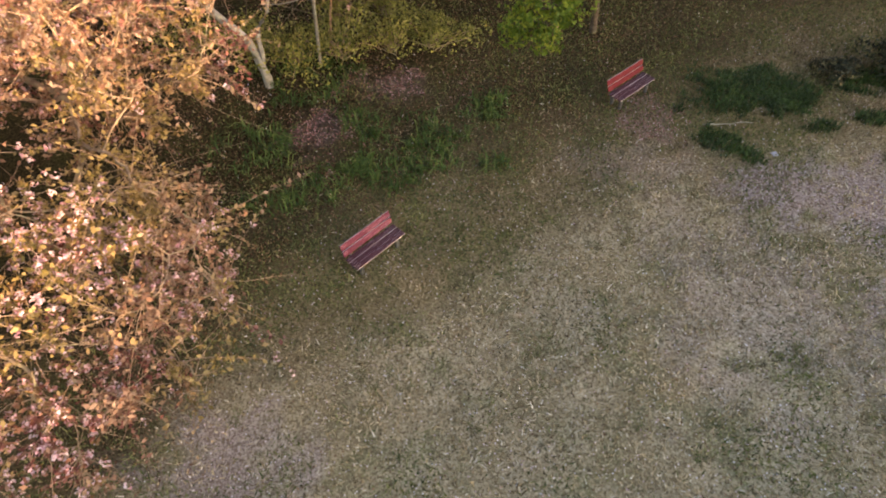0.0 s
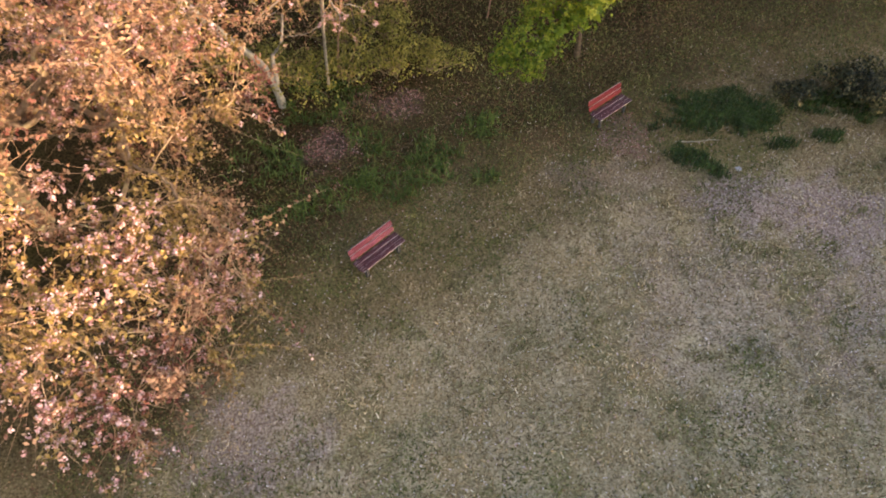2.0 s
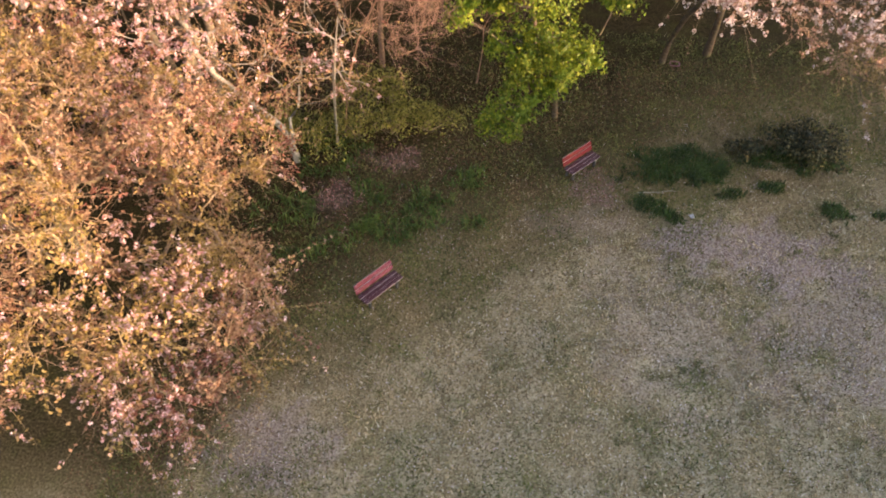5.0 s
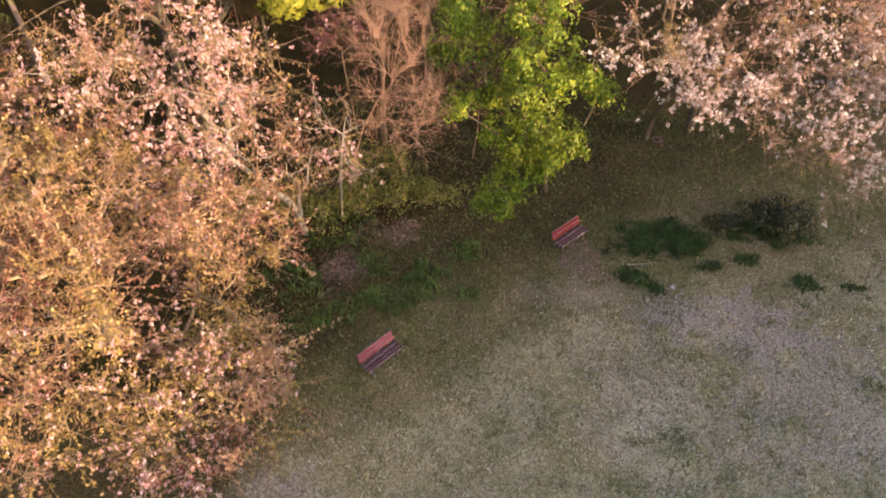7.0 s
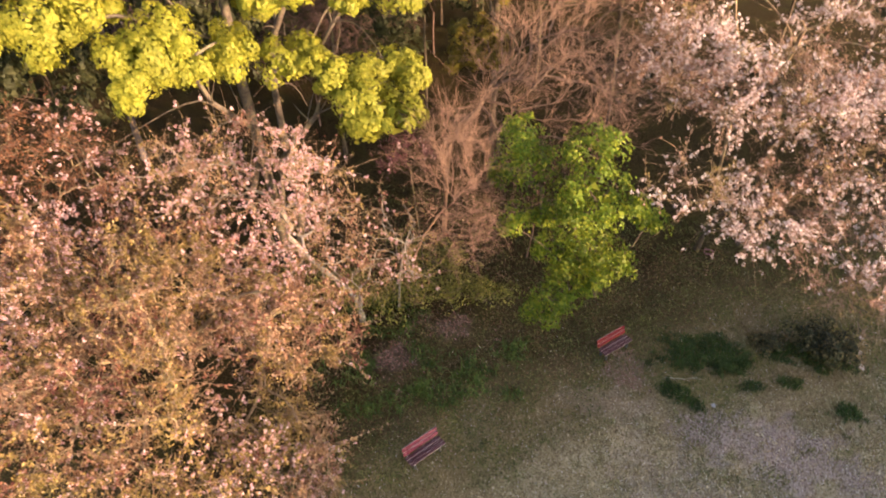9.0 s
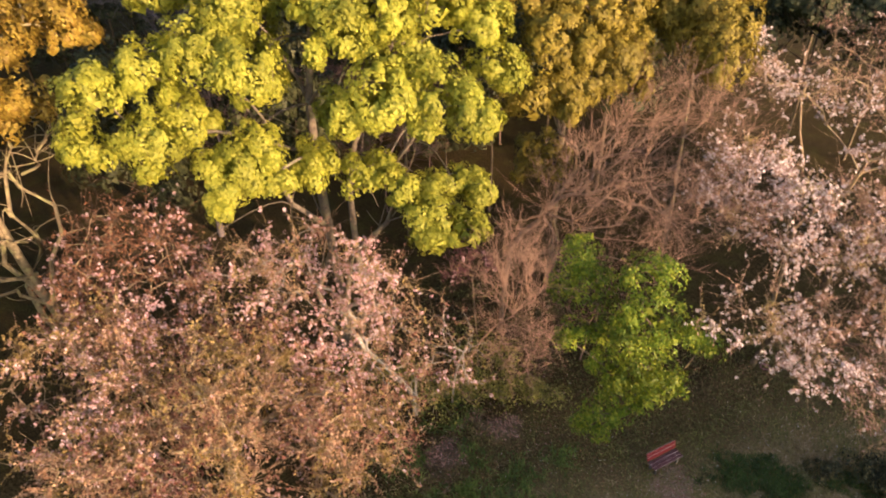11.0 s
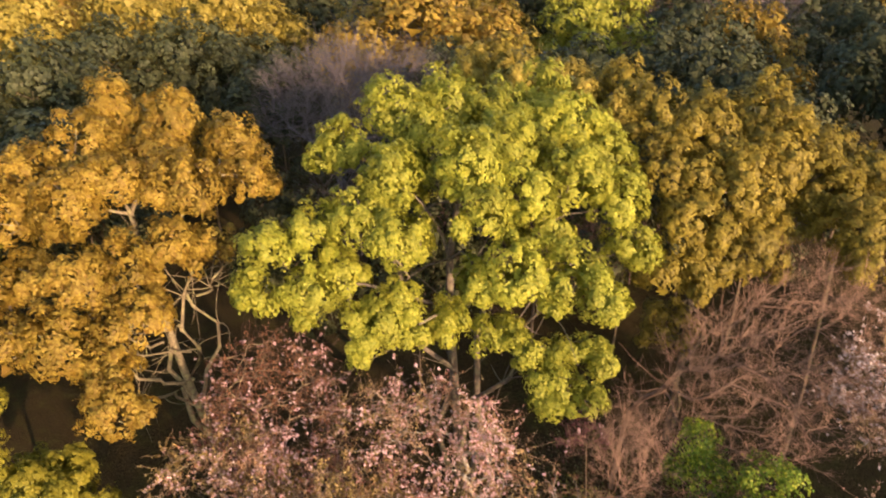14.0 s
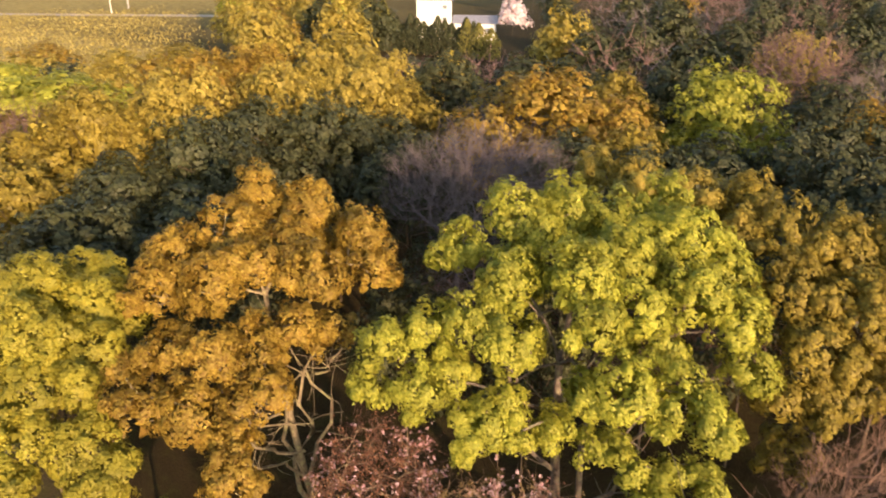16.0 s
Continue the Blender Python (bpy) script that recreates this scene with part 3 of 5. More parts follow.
def build_ground_cover():
    rng = np.random.default_rng(21)
    n = 320000
    x, y = rng.uniform(-9, 17, n), rng.uniform(-4, 26, n)
    near = rng.random(n) < np.clip((y + 4) / 7, 0, 1)
    x, y = x[near], y[near]
    n = len(x)
    w = into_wood(x, y)
    green = value_noise(x, y, 1.3, 31) * 0.6 + value_noise(x, y, 3.6, 32) * 0.4
    gcore = np.maximum.reduce([patch(x, y, 0.6, 9.9, 1.3, 0.6, -30), patch(x, y, 2.5, 8.8, 1.1, 0.8, -40), patch(x, y, 5.2, 5.7, 1.1, 0.8, -50), patch(x, y, -1.6, 8.2, 0.9, 0.5), patch(x, y, 8.2, 5.6, 2.2, 1.6), patch(x, y, -1.0, 12.2, 2.2, 1.0, 30), patch(x, y, -4.6, 9.0, 1.2, 1.2), patch(x, y, -3.6, 7.3, 0.8, 0.7), patch(x, y, -1.2, 10.9, 1.6, 1.0), patch(x, y, 6.4, 13.2, 1.2, 0.9), patch(x, y, 4.6, 5.7, 0.8, 0.6)])
    is_green = rng.random(n) < np.clip(np.clip((-onto_pale(x, y) - 1.5) / 5, 0, 0.3) + (green - 0.52) * 3.0 + gcore * 0.6 + np.clip(0.16 - onto_pale(x, y) / 8, 0, 0.22) + np.where(x < 1.5, np.clip(w / 3 + 0.45, 0, 0.6), np.clip(w / 4 + 0.3, 0, 0.35)), 0.05, 0.88)
    bare = trodden(x, y) * 0.6
    for cx, cy, rx, ry, k in PETAL_PATCHES:
        bare = np.maximum(bare, patch(x, y, cx, cy, rx, ry) * k * 0.6)
    lawn = (rng.random(n) < np.clip(0.8 - w / 5, 0.04, 1.0) * (0.2 + 0.7 * value_noise(x, y, 0.45, 35) + 0.7 * value_noise(x, y, 1.9, 36))) & (rng.random(n) > bare)
    pale = rng.random(n) < np.clip(0.45 + onto_pale(x, y) / 2.4, 0.03, 1)
    d = lawn & ~is_green & pale
    e = lawn & ~is_green & ~pale
    g = is_green & (rng.random(n) < np.clip(1.0 - w / 16, 0.3, 1))
    stuff("dry_grass", blades(rng, x[d], y[d], 0.08, 0.021, 1.6), GRASS_DRY, "short dry straw-coloured lawn grass", "grass")
    stuff("brown_grass", blades(rng, x[e], y[e], 0.085, 0.02, 1.5), GRASS_BROWN, "brown withered grass along the rim of the lawn", "grass")
    stuff("green_grass", blades(rng, x[g], y[g], 0.09, 0.02, 1.3), GRASS_GREEN, "short green grass growing through the dry lawn", "grass")
    for cx, cy, rx, ry, turn in LUSH_PATCHES:
        k = int(9000 * rx * ry)
        px, py = rng.uniform(cx - 1.7 * rx, cx + 1.7 * rx, k), rng.uniform(cy - 1.7 * ry, cy + 1.7 * ry, k)
        ok = rng.random(k) < patch(px, py, cx, cy, rx, ry, turn, 0.75)
        stuff("ground_cover", straps(rng, px[ok], py[ok], 0.2, 0.022), GRASS_LUSH, "dense dark green tufted ground cover on the lawn", "ground cover")
    for cx, cy, rx, ry, turn in STRAP_PATCHES:
        k = int(900 * rx * ry)
        px, py = rng.uniform(cx - 1.7 * rx, cx + 1.7 * rx, k), rng.uniform(cy - 1.7 * ry, cy + 1.7 * ry, k)
        ok = rng.random(k) < patch(px, py, cx, cy, rx, ry, turn, 1.1) * 0.48
        c = np.repeat(np.stack([px[ok], py[ok]], 1), 4, 0) + rng.normal(size=(4 * int(ok.sum()), 2)) * 0.05
        stuff("strap_leaf_plants", straps(rng, c[:, 0], c[:, 1], 0.3, 0.03, 1.0), STRAP_LEAF, "green strap-leaved plants at the edge of the wood", "plants")
    n = 300
    tx, ty = rng.uniform(-6, 15, n), rng.uniform(3, 18, n)
    ok = (into_wood(tx, ty) < 2.0) & (rng.random(n) < value_noise(tx, ty, 2.2, 51) * 1.3)
    tx, ty = np.repeat(tx[ok], 22), np.repeat(ty[ok], 22)
    tx, ty = tx + rng.normal(size=len(tx)) * 0.09, ty + rng.normal(size=len(ty)) * 0.09
    stuff("grass_tufts", straps(rng, tx, ty, 0.13, 0.016, 0.9), GRASS_TUFT, "small olive grass tufts dotted over the dry lawn", "grass")
    n = 120000
    x, y = rng.uniform(-10, 18, n), rng.uniform(1.5, 24, n)
    w = into_wood(x, y)
    k = rng.random(n) < np.clip(w / 2.5 + 0.4, 0.06, 0.9) * (0.45 + 0.8 * value_noise(x, y, 1.1, 41))
    stuff("leaf_litter", flakes(rng, x[k], y[k], 0.05, 0.5, 0.04), LITTER, "brown fallen leaves under the trees", "leaf litter")
    n = 16000
    far, turned = rng.uniform(158, 360, n) + rng.normal(size=n) * 12, np.radians(rng.uniform(59, 80, n) + rng.normal(size=n) * 1.6)
    stuff("tall_dry_grass", straps(rng, -far * np.sin(turned), far * np.cos(turned) - 4, 0.6, 0.3, 0.7), FIELD_GRASS, "tall ochre dry grass on the far field", "grass")
    n = 30000
    x, y = rng.uniform(-9, 16, n), rng.uniform(1.5, 21, n)
    dens = np.where(into_wood(x, y) > 0.5, 0.06, 0.36)
    for cx, cy, rx, ry, kk in PETAL_PATCHES:
        dens = np.maximum(dens, patch(x, y, cx, cy, rx, ry) * kk)
    k = rng.random(n) < dens * 0.9
    stuff("fallen_petals", flakes(rng, x[k], y[k], 0.042, 0.4, 0.1), PETALS, "pale pink cherry petals scattered over the grass", "petals")
    q = 2600
    px, py = rng.uniform(-7, 15, q), rng.uniform(2, 18, q)
    ok = rng.random(q) < np.clip(0.35 + onto_pale(px, py) / 3, 0.08, 0.9) * (0.3 + 0.7 * value_noise(px, py, 1.5, 61))
    stuff("fallen_petals", flakes(rng, px[ok], py[ok], 0.045, 0.3, 0.12), PALE_BLOSSOM, "single whole blossoms dropped on the grass", "petals")
    for cx, cy, rx, ry, kk in PETAL_PATCHES[:3]:
        q = int(7500 * rx * ry)
        px, py = rng.uniform(cx - 1.6 * rx, cx + 1.6 * rx, q), rng.uniform(cy - 1.6 * ry, cy + 1.6 * ry, q)
        ok = rng.random(q) < patch(px, py, cx, cy, rx, ry, 0, 1.5) * 0.6
        stuff("fallen_petals", flakes(rng, px[ok], py[ok], 0.045, 0.5, 0.07), OLD_PETALS, "drift of fallen pink petals at the wood's edge", "petals")


build_ground_cover()


# ---------------------------------------------------------------- benches
PAINT_RED = painted_wood("worn_red_paint", (0.16, 0.026, 0.05), (0.34, 0.15, 0.2), 0.52)
PAINT_SCARLET = painted_wood("scarlet_paint", (0.18, 0.016, 0.026), (0.3, 0.14, 0.15), 0.62)
PAINT_MAROON = painted_wood("worn_maroon_paint", (0.1, 0.04, 0.05), (0.32, 0.25, 0.27), 0.55)
EDGE_WOOD = painted_wood("bare_edge_wood", (0.55, 0.4, 0.41), (0.72, 0.62, 0.62), 0.5)
CONCRETE = plain_material("bench_frame_dark", (0.06, 0.055, 0.05), (0.12, 0.11, 0.1), 12.0)


def board(length, depth, thick, edge_first=True):
    """A bevelled board along x; its long narrow faces carry the bare-wood material."""
    bm = bmesh.new()
    bmesh.ops.create_cube(bm, size=1.0)
    bmesh.ops.scale(bm, vec=(length, depth, thick), verts=bm.verts)
    bmesh.ops.bevel(bm, geom=bm.edges[:], offset=0.005, segments=2, affect="EDGES", profile=0.5)
    for f in bm.faces:
        c = f.calc_center_median()
        if abs(f.normal.y) > 0.5:
            f.material_index = 1
    return bm


def bench(x, y, rz, label, paint):
    th = thing("park_bench", x, y, label, "bench", "benches on the lawn", rz=rz)
    L = 1.5
    # seat: three boards, gently hollowed
    for yy, zz, tilt in ((-0.2, 0.43, 4), (-0.055, 0.422, 2), (0.09, 0.425, -3)):
        s = part("seat_board", board(L, 0.13, 0.035), [PAINT_MAROON, EDGE_WOOD], th, "worn dark maroon seat board")
        s.matrix_basis = pose(0, yy, zz, tilt)
    # back: two wide boards leaning back
    for yy, zz in ((0.215, 0.56), (0.275, 0.735)):
        s = part("back_board", board(L, 0.16, 0.032), [paint, EDGE_WOOD], th, "red painted backrest board with bare edges")
        s.matrix_basis = pose(0, yy, zz, 72)
    for xx in (-0.56, 0.56):
        bm = bmesh.new()
        for (cx, cy, cz, sx, sy, sz, rx) in ((xx, -0.17, 0.2, 0.09, 0.08, 0.41, 0), (xx, 0.13, 0.2, 0.09, 0.09, 0.41, 0), (xx, -0.02, 0.385, 0.08, 0.42, 0.05, 0), (xx, 0.262, 0.62, 0.07, 0.05, 0.46, -18)):
            r = bmesh.ops.create_cube(bm, size=1.0)
            bmesh.ops.transform(bm, matrix=pose(cx, cy, cz, rx) @ Matrix.Diagonal((sx, sy, sz, 1)), verts=r["verts"])
        bmesh.ops.bevel(bm, geom=bm.edges[:], offset=0.008, segments=1, affect="EDGES")
        part("leg_frame", bm, CONCRETE, th, "dark weathered leg frame")
    return th


bench(-2.86, 10.17, 51.0, "faded red wooden park bench with worn maroon seat boards", PAINT_RED)
bench(3.5, 16.53, 46.0, "bright red wooden park bench beside trodden pinkish ground", PAINT_SCARLET)

# ---------------------------------------------------------------- small things on the grass
HOOP_PINK = plain_material("pink_plastic", (0.24, 0.09, 0.14), (0.32, 0.14, 0.19), 5.0, 0.5)
PAPER = plain_material("crumpled_paper", (0.4, 0.39, 0.45), (0.55, 0.54, 0.6), 20.0)
STICK = plain_material("bleached_stick", (0.3, 0.27, 0.2), (0.5, 0.45, 0.36), 9.0)


def hoop(x, y, radius, label):
    a = np.linspace(0, 2 * np.pi, 41)
    ring = np.stack([np.cos(a) * radius, np.sin(a) * radius * 0.96, 0.05 + 0.015 * np.sin(3 * a)], 1)
    th = thing("toy_hoop", x, y, label, "hoop")
    part_np("tube", tubes(ring[None], np.full((1, 41), 0.022), 8), HOOP_PINK, th, smooth=True)


def stick(a, b, radius, label):
    rng = np.random.default_rng(9)
    d = np.array([b[0] - a[0], b[1] - a[1]])
    u = np.linspace(0, 1, 8)[:, None]
    line_of = np.concatenate([u * d + rng.normal(size=(8, 2)) * 0.02, np.full((8, 1), 0.06)], 1)
    th = thing("fallen_stick", a[0], a[1], label, "stick")
    part_np("wood", tubes(line_of[None], np.linspace(radius, radius * 0.5, 8)[None], 6), STICK, th, smooth=True)


def scrap(x, y, size, label):
    bm = bmesh.new()
    bmesh.ops.create_grid(bm, x_segments=6, y_segments=6, size=size * 0.5)
    for v in bm.verts:
        v.co.z = 0.05 + 0.35 * size * abs(noise.noise(v.co * (7 / size) + Vector((x, y, 0))))
        v.co.x *= 1 + 0.3 * noise.noise(v.co * 9)
    bmesh.ops.solidify(bm, geom=bm.faces[:], thickness=0.004)
    th = thing("paper_scrap", x, y, label, "litter", rz=25)
    part("sheet", bm, PAPER, th)


hoop(7.73, 23.67, 0.2, "pink plastic hoop lying on the grass under a cherry")
stick((5.5, 15.49), (6.85, 15.68), 0.022, "thin bleached stick lying across the grass")
scrap(7.25, 14.5, 0.17, "crumpled pale scrap of paper on the lawn")


# ---------------------------------------------------------------- trees
def with_stems(vf, stems, b, sides, side_limbs=False):
    """Adds further stems (points, radius at the foot, radius at the top) to a trunk."""
    for pts, ra, rb in stems:
        q = np.array(pts, float) - b
        s = np.linspace(0, len(q) - 1, 9)
        q = np.stack([np.interp(s, np.arange(len(q)), q[:, a]) for a in range(3)], 1)
        q[1:-1] = q[1:-1] * 0.5 + (q[:-2] + q[2:]) * 0.25
        k = np.arange(9)
        bow = 0.05 * np.linalg.norm(q[-1] - q[0]) * np.sin(k * np.pi / 8)
        q = q + np.stack([np.sin(k * 1.3 + q[0, 0] * 9) * bow, np.cos(k * 1.7 + q[0, 1] * 7) * bow, 0 * bow], 1)
        vf = join_vf(vf, tubes(q[None], np.linspace(ra, rb, 9)[None], sides))
        if side_limbs:
            rng = np.random.default_rng(int(abs(q[-1, 0]) * 1000))
            tw, rr = twigs(rng, q[4:8], unit(q[5:9] - q[4:8]), 3, 1.5, rb * 0.55, 0.9, 0.0, 0.2, 6, (0.4, 1.3), 0.75)
            vf = join_vf(vf, tubes(tw, rr, sides))
    return vf


def tuft_places(rng, masses, gap, low=-0.45):
    """Upright tufts over the outside of rounded crown masses (x, y, z, radius): places, mass centres."""
    M = np.array(masses, float)
    out, heart = [], []
    for k, (x, y, z, r) in enumerate(M):
        n = max(6, int(6.5 * (1 - low) * r * r / (gap * gap)))
        D = ball(rng, n, low)
        rough = 1.0 + 0.15 * rng.normal(size=(len(D), 1))
        squash = rng.uniform(0.78, 1.28, 3)
        P = np.array([x, y, z]) + D * r * np.where(D[:, 2:] > 0, np.array([1, 1, 1.3]), np.array([1, 1, 0.7])) * rough * squash
        ok = np.ones(len(P), bool)
        for j in range(len(M)):
            if j != k:
                ok &= np.linalg.norm(P - M[j, :3], axis=1) > M[j, 3] * 0.8
        out.append(P[ok])
        heart.append(np.repeat(M[k:k + 1, :3], int(ok.sum()), 0))
    return np.concatenate(out), np.concatenate(heart)


def tuft_leaves(rng, C, heart, size, per, leaf, tall=1.15, loose=0.3):
    """Small leaves laid over the outward side of tufts at C, so that neighbouring tufts close up to one knobbly skin."""
    n = len(C) * per
    c, h = np.repeat(C, per, 0), np.repeat(heart, per, 0)
    out = unit(c - h)
    D = unit(rng.normal(size=(n, 3)) * 0.75 + out * 0.7 + np.array([0, 0, 0.15]))
    s = np.repeat(size * rng.uniform(0.6, 1.35, len(C)), per)[:, None]
    P = c + D * s * np.where(rng.random((n, 1)) < 0.09, rng.uniform(1.0, 1.4, (n, 1)), rng.uniform(0.8, 1.03, (n, 1))) * np.array([1, 1, tall])
    N = D * 0.7 + out * 0.75 + rng.normal(size=(n, 3)) * loose
    return leaf_tris(rng, P, N, leaf, leaf * 0.8)


def camphor(name, base, trunk, masses, mat, label, seed, gap=0.37, tuft=0.27, per=66, leaf=0.126, bark=None, r0=0.2, group="broadleaved trees of the wood", category="tree", sides=7, stems=(), r_tip=0.017, low=-0.45, core=30, twiggy=4, loose=0.24, spread=0.7, satellites=2):
    """A broad evergreen: forked trunk, spreading limbs, billowing crown masses set with upright tufts of small leaves."""
    rng = np.random.default_rng(seed)
    b = np.array([base[0], base[1], 0.0])
    M = (np.array(masses, float) - np.array([base[0], base[1], 0.0, 0.0])) * np.array([1, 1, 1, spread])
    D = ball(rng, len(M) * twiggy, -0.6)
    ends = np.concatenate([M[:, :3] - np.array([0, 0, 0.3]), np.repeat(M[:, :3], twiggy, 0) + D * np.repeat(M[:, 3], twiggy)[:, None] * 0.8])
    P, R, tips, ways = skeleton(rng, np.array(trunk, float) - b, ends, r0, r_tip)
    th = thing(name, base[0], base[1], label, category, group)
    part_np("trunk", with_stems(tubes(P, R, sides), stems, b, sides, True), bark or BARK_CAMPHOR, th, smooth=True)
    if satellites:
        d = ball(rng, len(M) * satellites, -0.8)
        q = np.repeat(M, satellites, 0)
        M = np.concatenate([M, np.concatenate([q[:, :3] + d * q[:, 3:] * np.array([1.25, 1.25, 1.0]) - np.array([0, 0, 0.15]), q[:, 3:] * rng.uniform(0.28, 0.55, (len(q), 1))], 1)])
    C, H = tuft_places(rng, M, gap, low)
    outer = tuft_leaves(rng, C, H, tuft, per, leaf, loose=loose)
    if not core:
        part_np("crown", outer, mat, th)
        return th
    q = ball(rng, len(M) * core, -0.8)
    P = np.repeat(M[:, :3], core, 0) + q * (np.repeat(M[:, 3], core) * rng.uniform(0.45, 0.8, len(q)))[:, None]
    part_np("crown", join_vf(outer, leaf_tris(rng, P, q + rng.normal(size=q.shape) * 0.4, leaf * 3.0, leaf * 2.6)), mat, th)
    return th


def dome_masses(rng, r, h, n, mr, drop=0.36):
    """Crown masses over a broad dome of half width r and top height h."""
    k = np.arange(n)
    u = np.sqrt((k + 0.4) / n)
    a = k * 2.39996 + rng.uniform(0, 6)
    z = h - mr * 1.15 - u ** 2.3 * h * drop + rng.normal(size=n) * 0.35
    return np.stack([np.cos(a) * u * (r - mr * 0.7), np.sin(a) * u * (r - mr * 0.7), z, mr * rng.uniform(0.75, 1.25, n)], 1) + np.concatenate([rng.normal(size=(n, 2)) * 0.3, np.zeros((n, 2))], 1)


def cherry(name, base, trunk, shells, label, seed, spacing=1.0, shoots=7, shoot=0.9, leaves=9, flowers=3, leaf=0.086, flower=0.056, blossom=None, leaf_mat=None, r0=0.24, droop=0.15, low=-0.4, inner=0.55, group="cherry trees at the lawn", bark=None, r_tip=0.008, stems=(), shoot_mat=None, spread_of_bloom=0.3, gaps=-0.3, leaf_label="bronze and yellow-green young leaves", r_shoot=0.0078, tip=0.1):
    """A cherry in late bloom: bare-looking limbs, fine shoots, bronze young leaves and clusters of blossom."""
    rng = np.random.default_rng(seed)
    b = np.array([base[0], base[1], 0.0])
    ends = crown_ends(rng, shells, spacing, 7000, inner, low) - b
    gap = np.array([noise.noise(Vector(e * 0.42) + Vector((seed, 0, 0))) for e in ends])
    ends = ends[gap > gaps]
    P, R, tips, ways = skeleton(rng, np.array(trunk, float) - b, ends, r0, r_tip, 0.24, 0.3, 0.08, power=0.58)
    th = thing(name, base[0], base[1], label, "tree", group)
    part_np("trunk", with_stems(tubes(P, R, 6), stems, b, 6), bark or BARK_CHERRY, th, smooth=True)
    mids = P[1:, 3]
    tw, rr = twigs(rng, np.concatenate([tips, mids]), np.concatenate([ways, ways]), shoots, shoot * 0.85, r_shoot, 0.95, droop, 0.1, 4, (0.35, 1.3), 0.55)
    whips, rw = twigs(rng, P[1:, 2], unit(P[1:, 4] - P[1:, 2]), 2, 1.0, r_shoot * 0.95, 0.9, droop, 0.1, 6, (0.3, 1.15), 0.95)
    part_np("twig_canopy", join_vf(tubes(tw, rr, 3), tubes(whips, rw, 3)), shoot_mat or TWIG_TAN, th, "fine tan shoots")
    q, d = on_twigs(rng, tw, leaves, tip, 0.04)
    part_np("crown", leaf_quads(rng, q, np.array([0, 0, 1.0]) + rng.normal(size=q.shape) * 0.8, leaf, leaf * 0.55, 0.35), leaf_mat or CHERRY_LEAF, th, leaf_label)
    rich = np.array([noise.noise(Vector(e) * 0.4 + Vector((0, seed, 0))) for e in tw[:, 0]])
    keep = rng.random(len(tw)) < 0.16 * flowers * np.clip(spread_of_bloom + rich * 4.5, 0.05, 2.6)
    q, d = on_twigs(rng, tw[keep], 3, 0.25, 0.03)
    part_np("blossom", blossoms(rng, q, flower, 8, flower * 1.2), blossom or BLOSSOM, th, "clusters of pale pink blossom")
    return th


def bare_tree(name, base, trunk, shells, label, seed, spacing=1.0, shoots=14, shoot=1.3, mat=None, r0=0.2, lift=0.5, category="tree", group="bare trees of the wood", r_shoot=0.011, fork=3, low=-0.3, sides=6, pts=4, curl=0.3, bark=None):
    """A leafless tree: limbs ending in dense brushes of shoots."""
    rng = np.random.default_rng(seed)
    b = np.array([base[0], base[1], 0.0])
    ends = crown_ends(rng, shells, spacing, 3000, 0.45, low) - b
    P, R, tips, ways = skeleton(rng, np.array(trunk, float) - b, ends, r0, 0.013, 0.13, 0.3, 0.1)
    th = thing(name, base[0], base[1], label, category, group)
    part_np("trunk", tubes(P, R, sides), bark or mat or TWIG_PINK, th, smooth=True)
    t1, r1 = twigs(rng, tips, ways, shoots, shoot, r_shoot, 0.5, 0.0, lift, pts, (0.45, 1.25), curl)
    brush = [tubes(t1, r1, 3)]
    if fork:
        t2, r2 = twigs(rng, t1[:, pts // 2], unit(t1[:, pts // 2] - t1[:, pts // 2 - 1]), fork, shoot * 0.55, r_shoot * 0.6, 0.5, 0.0, lift * 0.5, 3)
        brush.append(tubes(t2, r2, 3))
    part_np("twig_canopy", join_vf(*brush), mat or TWIG_PINK, th, "dense brush of thin leafless shoots")
    return th


def shrub(name, base, size, mat, label, seed, n=16, per=60, leaf=0.09, category="shrub", group=""):
    rng = np.random.default_rng(seed)
    C = rng.normal(size=(n, 3)) * np.array([size[0] * 0.42, size[1] * 0.42, 0]) + np.array([0, 0, 1.0]) * rng.uniform(0.3, 0.75, (n, 1)) * size[2]
    th = thing(name, base[0], base[1], label, category, group)
    st = np.zeros((n, 3)) + rng.normal(size=(n, 3)) * np.array([0.12, 0.12, 0])
    u = np.linspace(0, 1, 4)[None, :, None]
    part_np("woody_base", tubes(st[:, None] * (1 - u) + C[:, None] * u, np.full((n, 4), 0.012), 4), BARK_CHERRY, th)
    part_np("foliage", leaf_cloud(rng, C, np.full(n, min(size) * 0.45), per, leaf, leaf * 0.55, 0.8), mat, th)
    return th


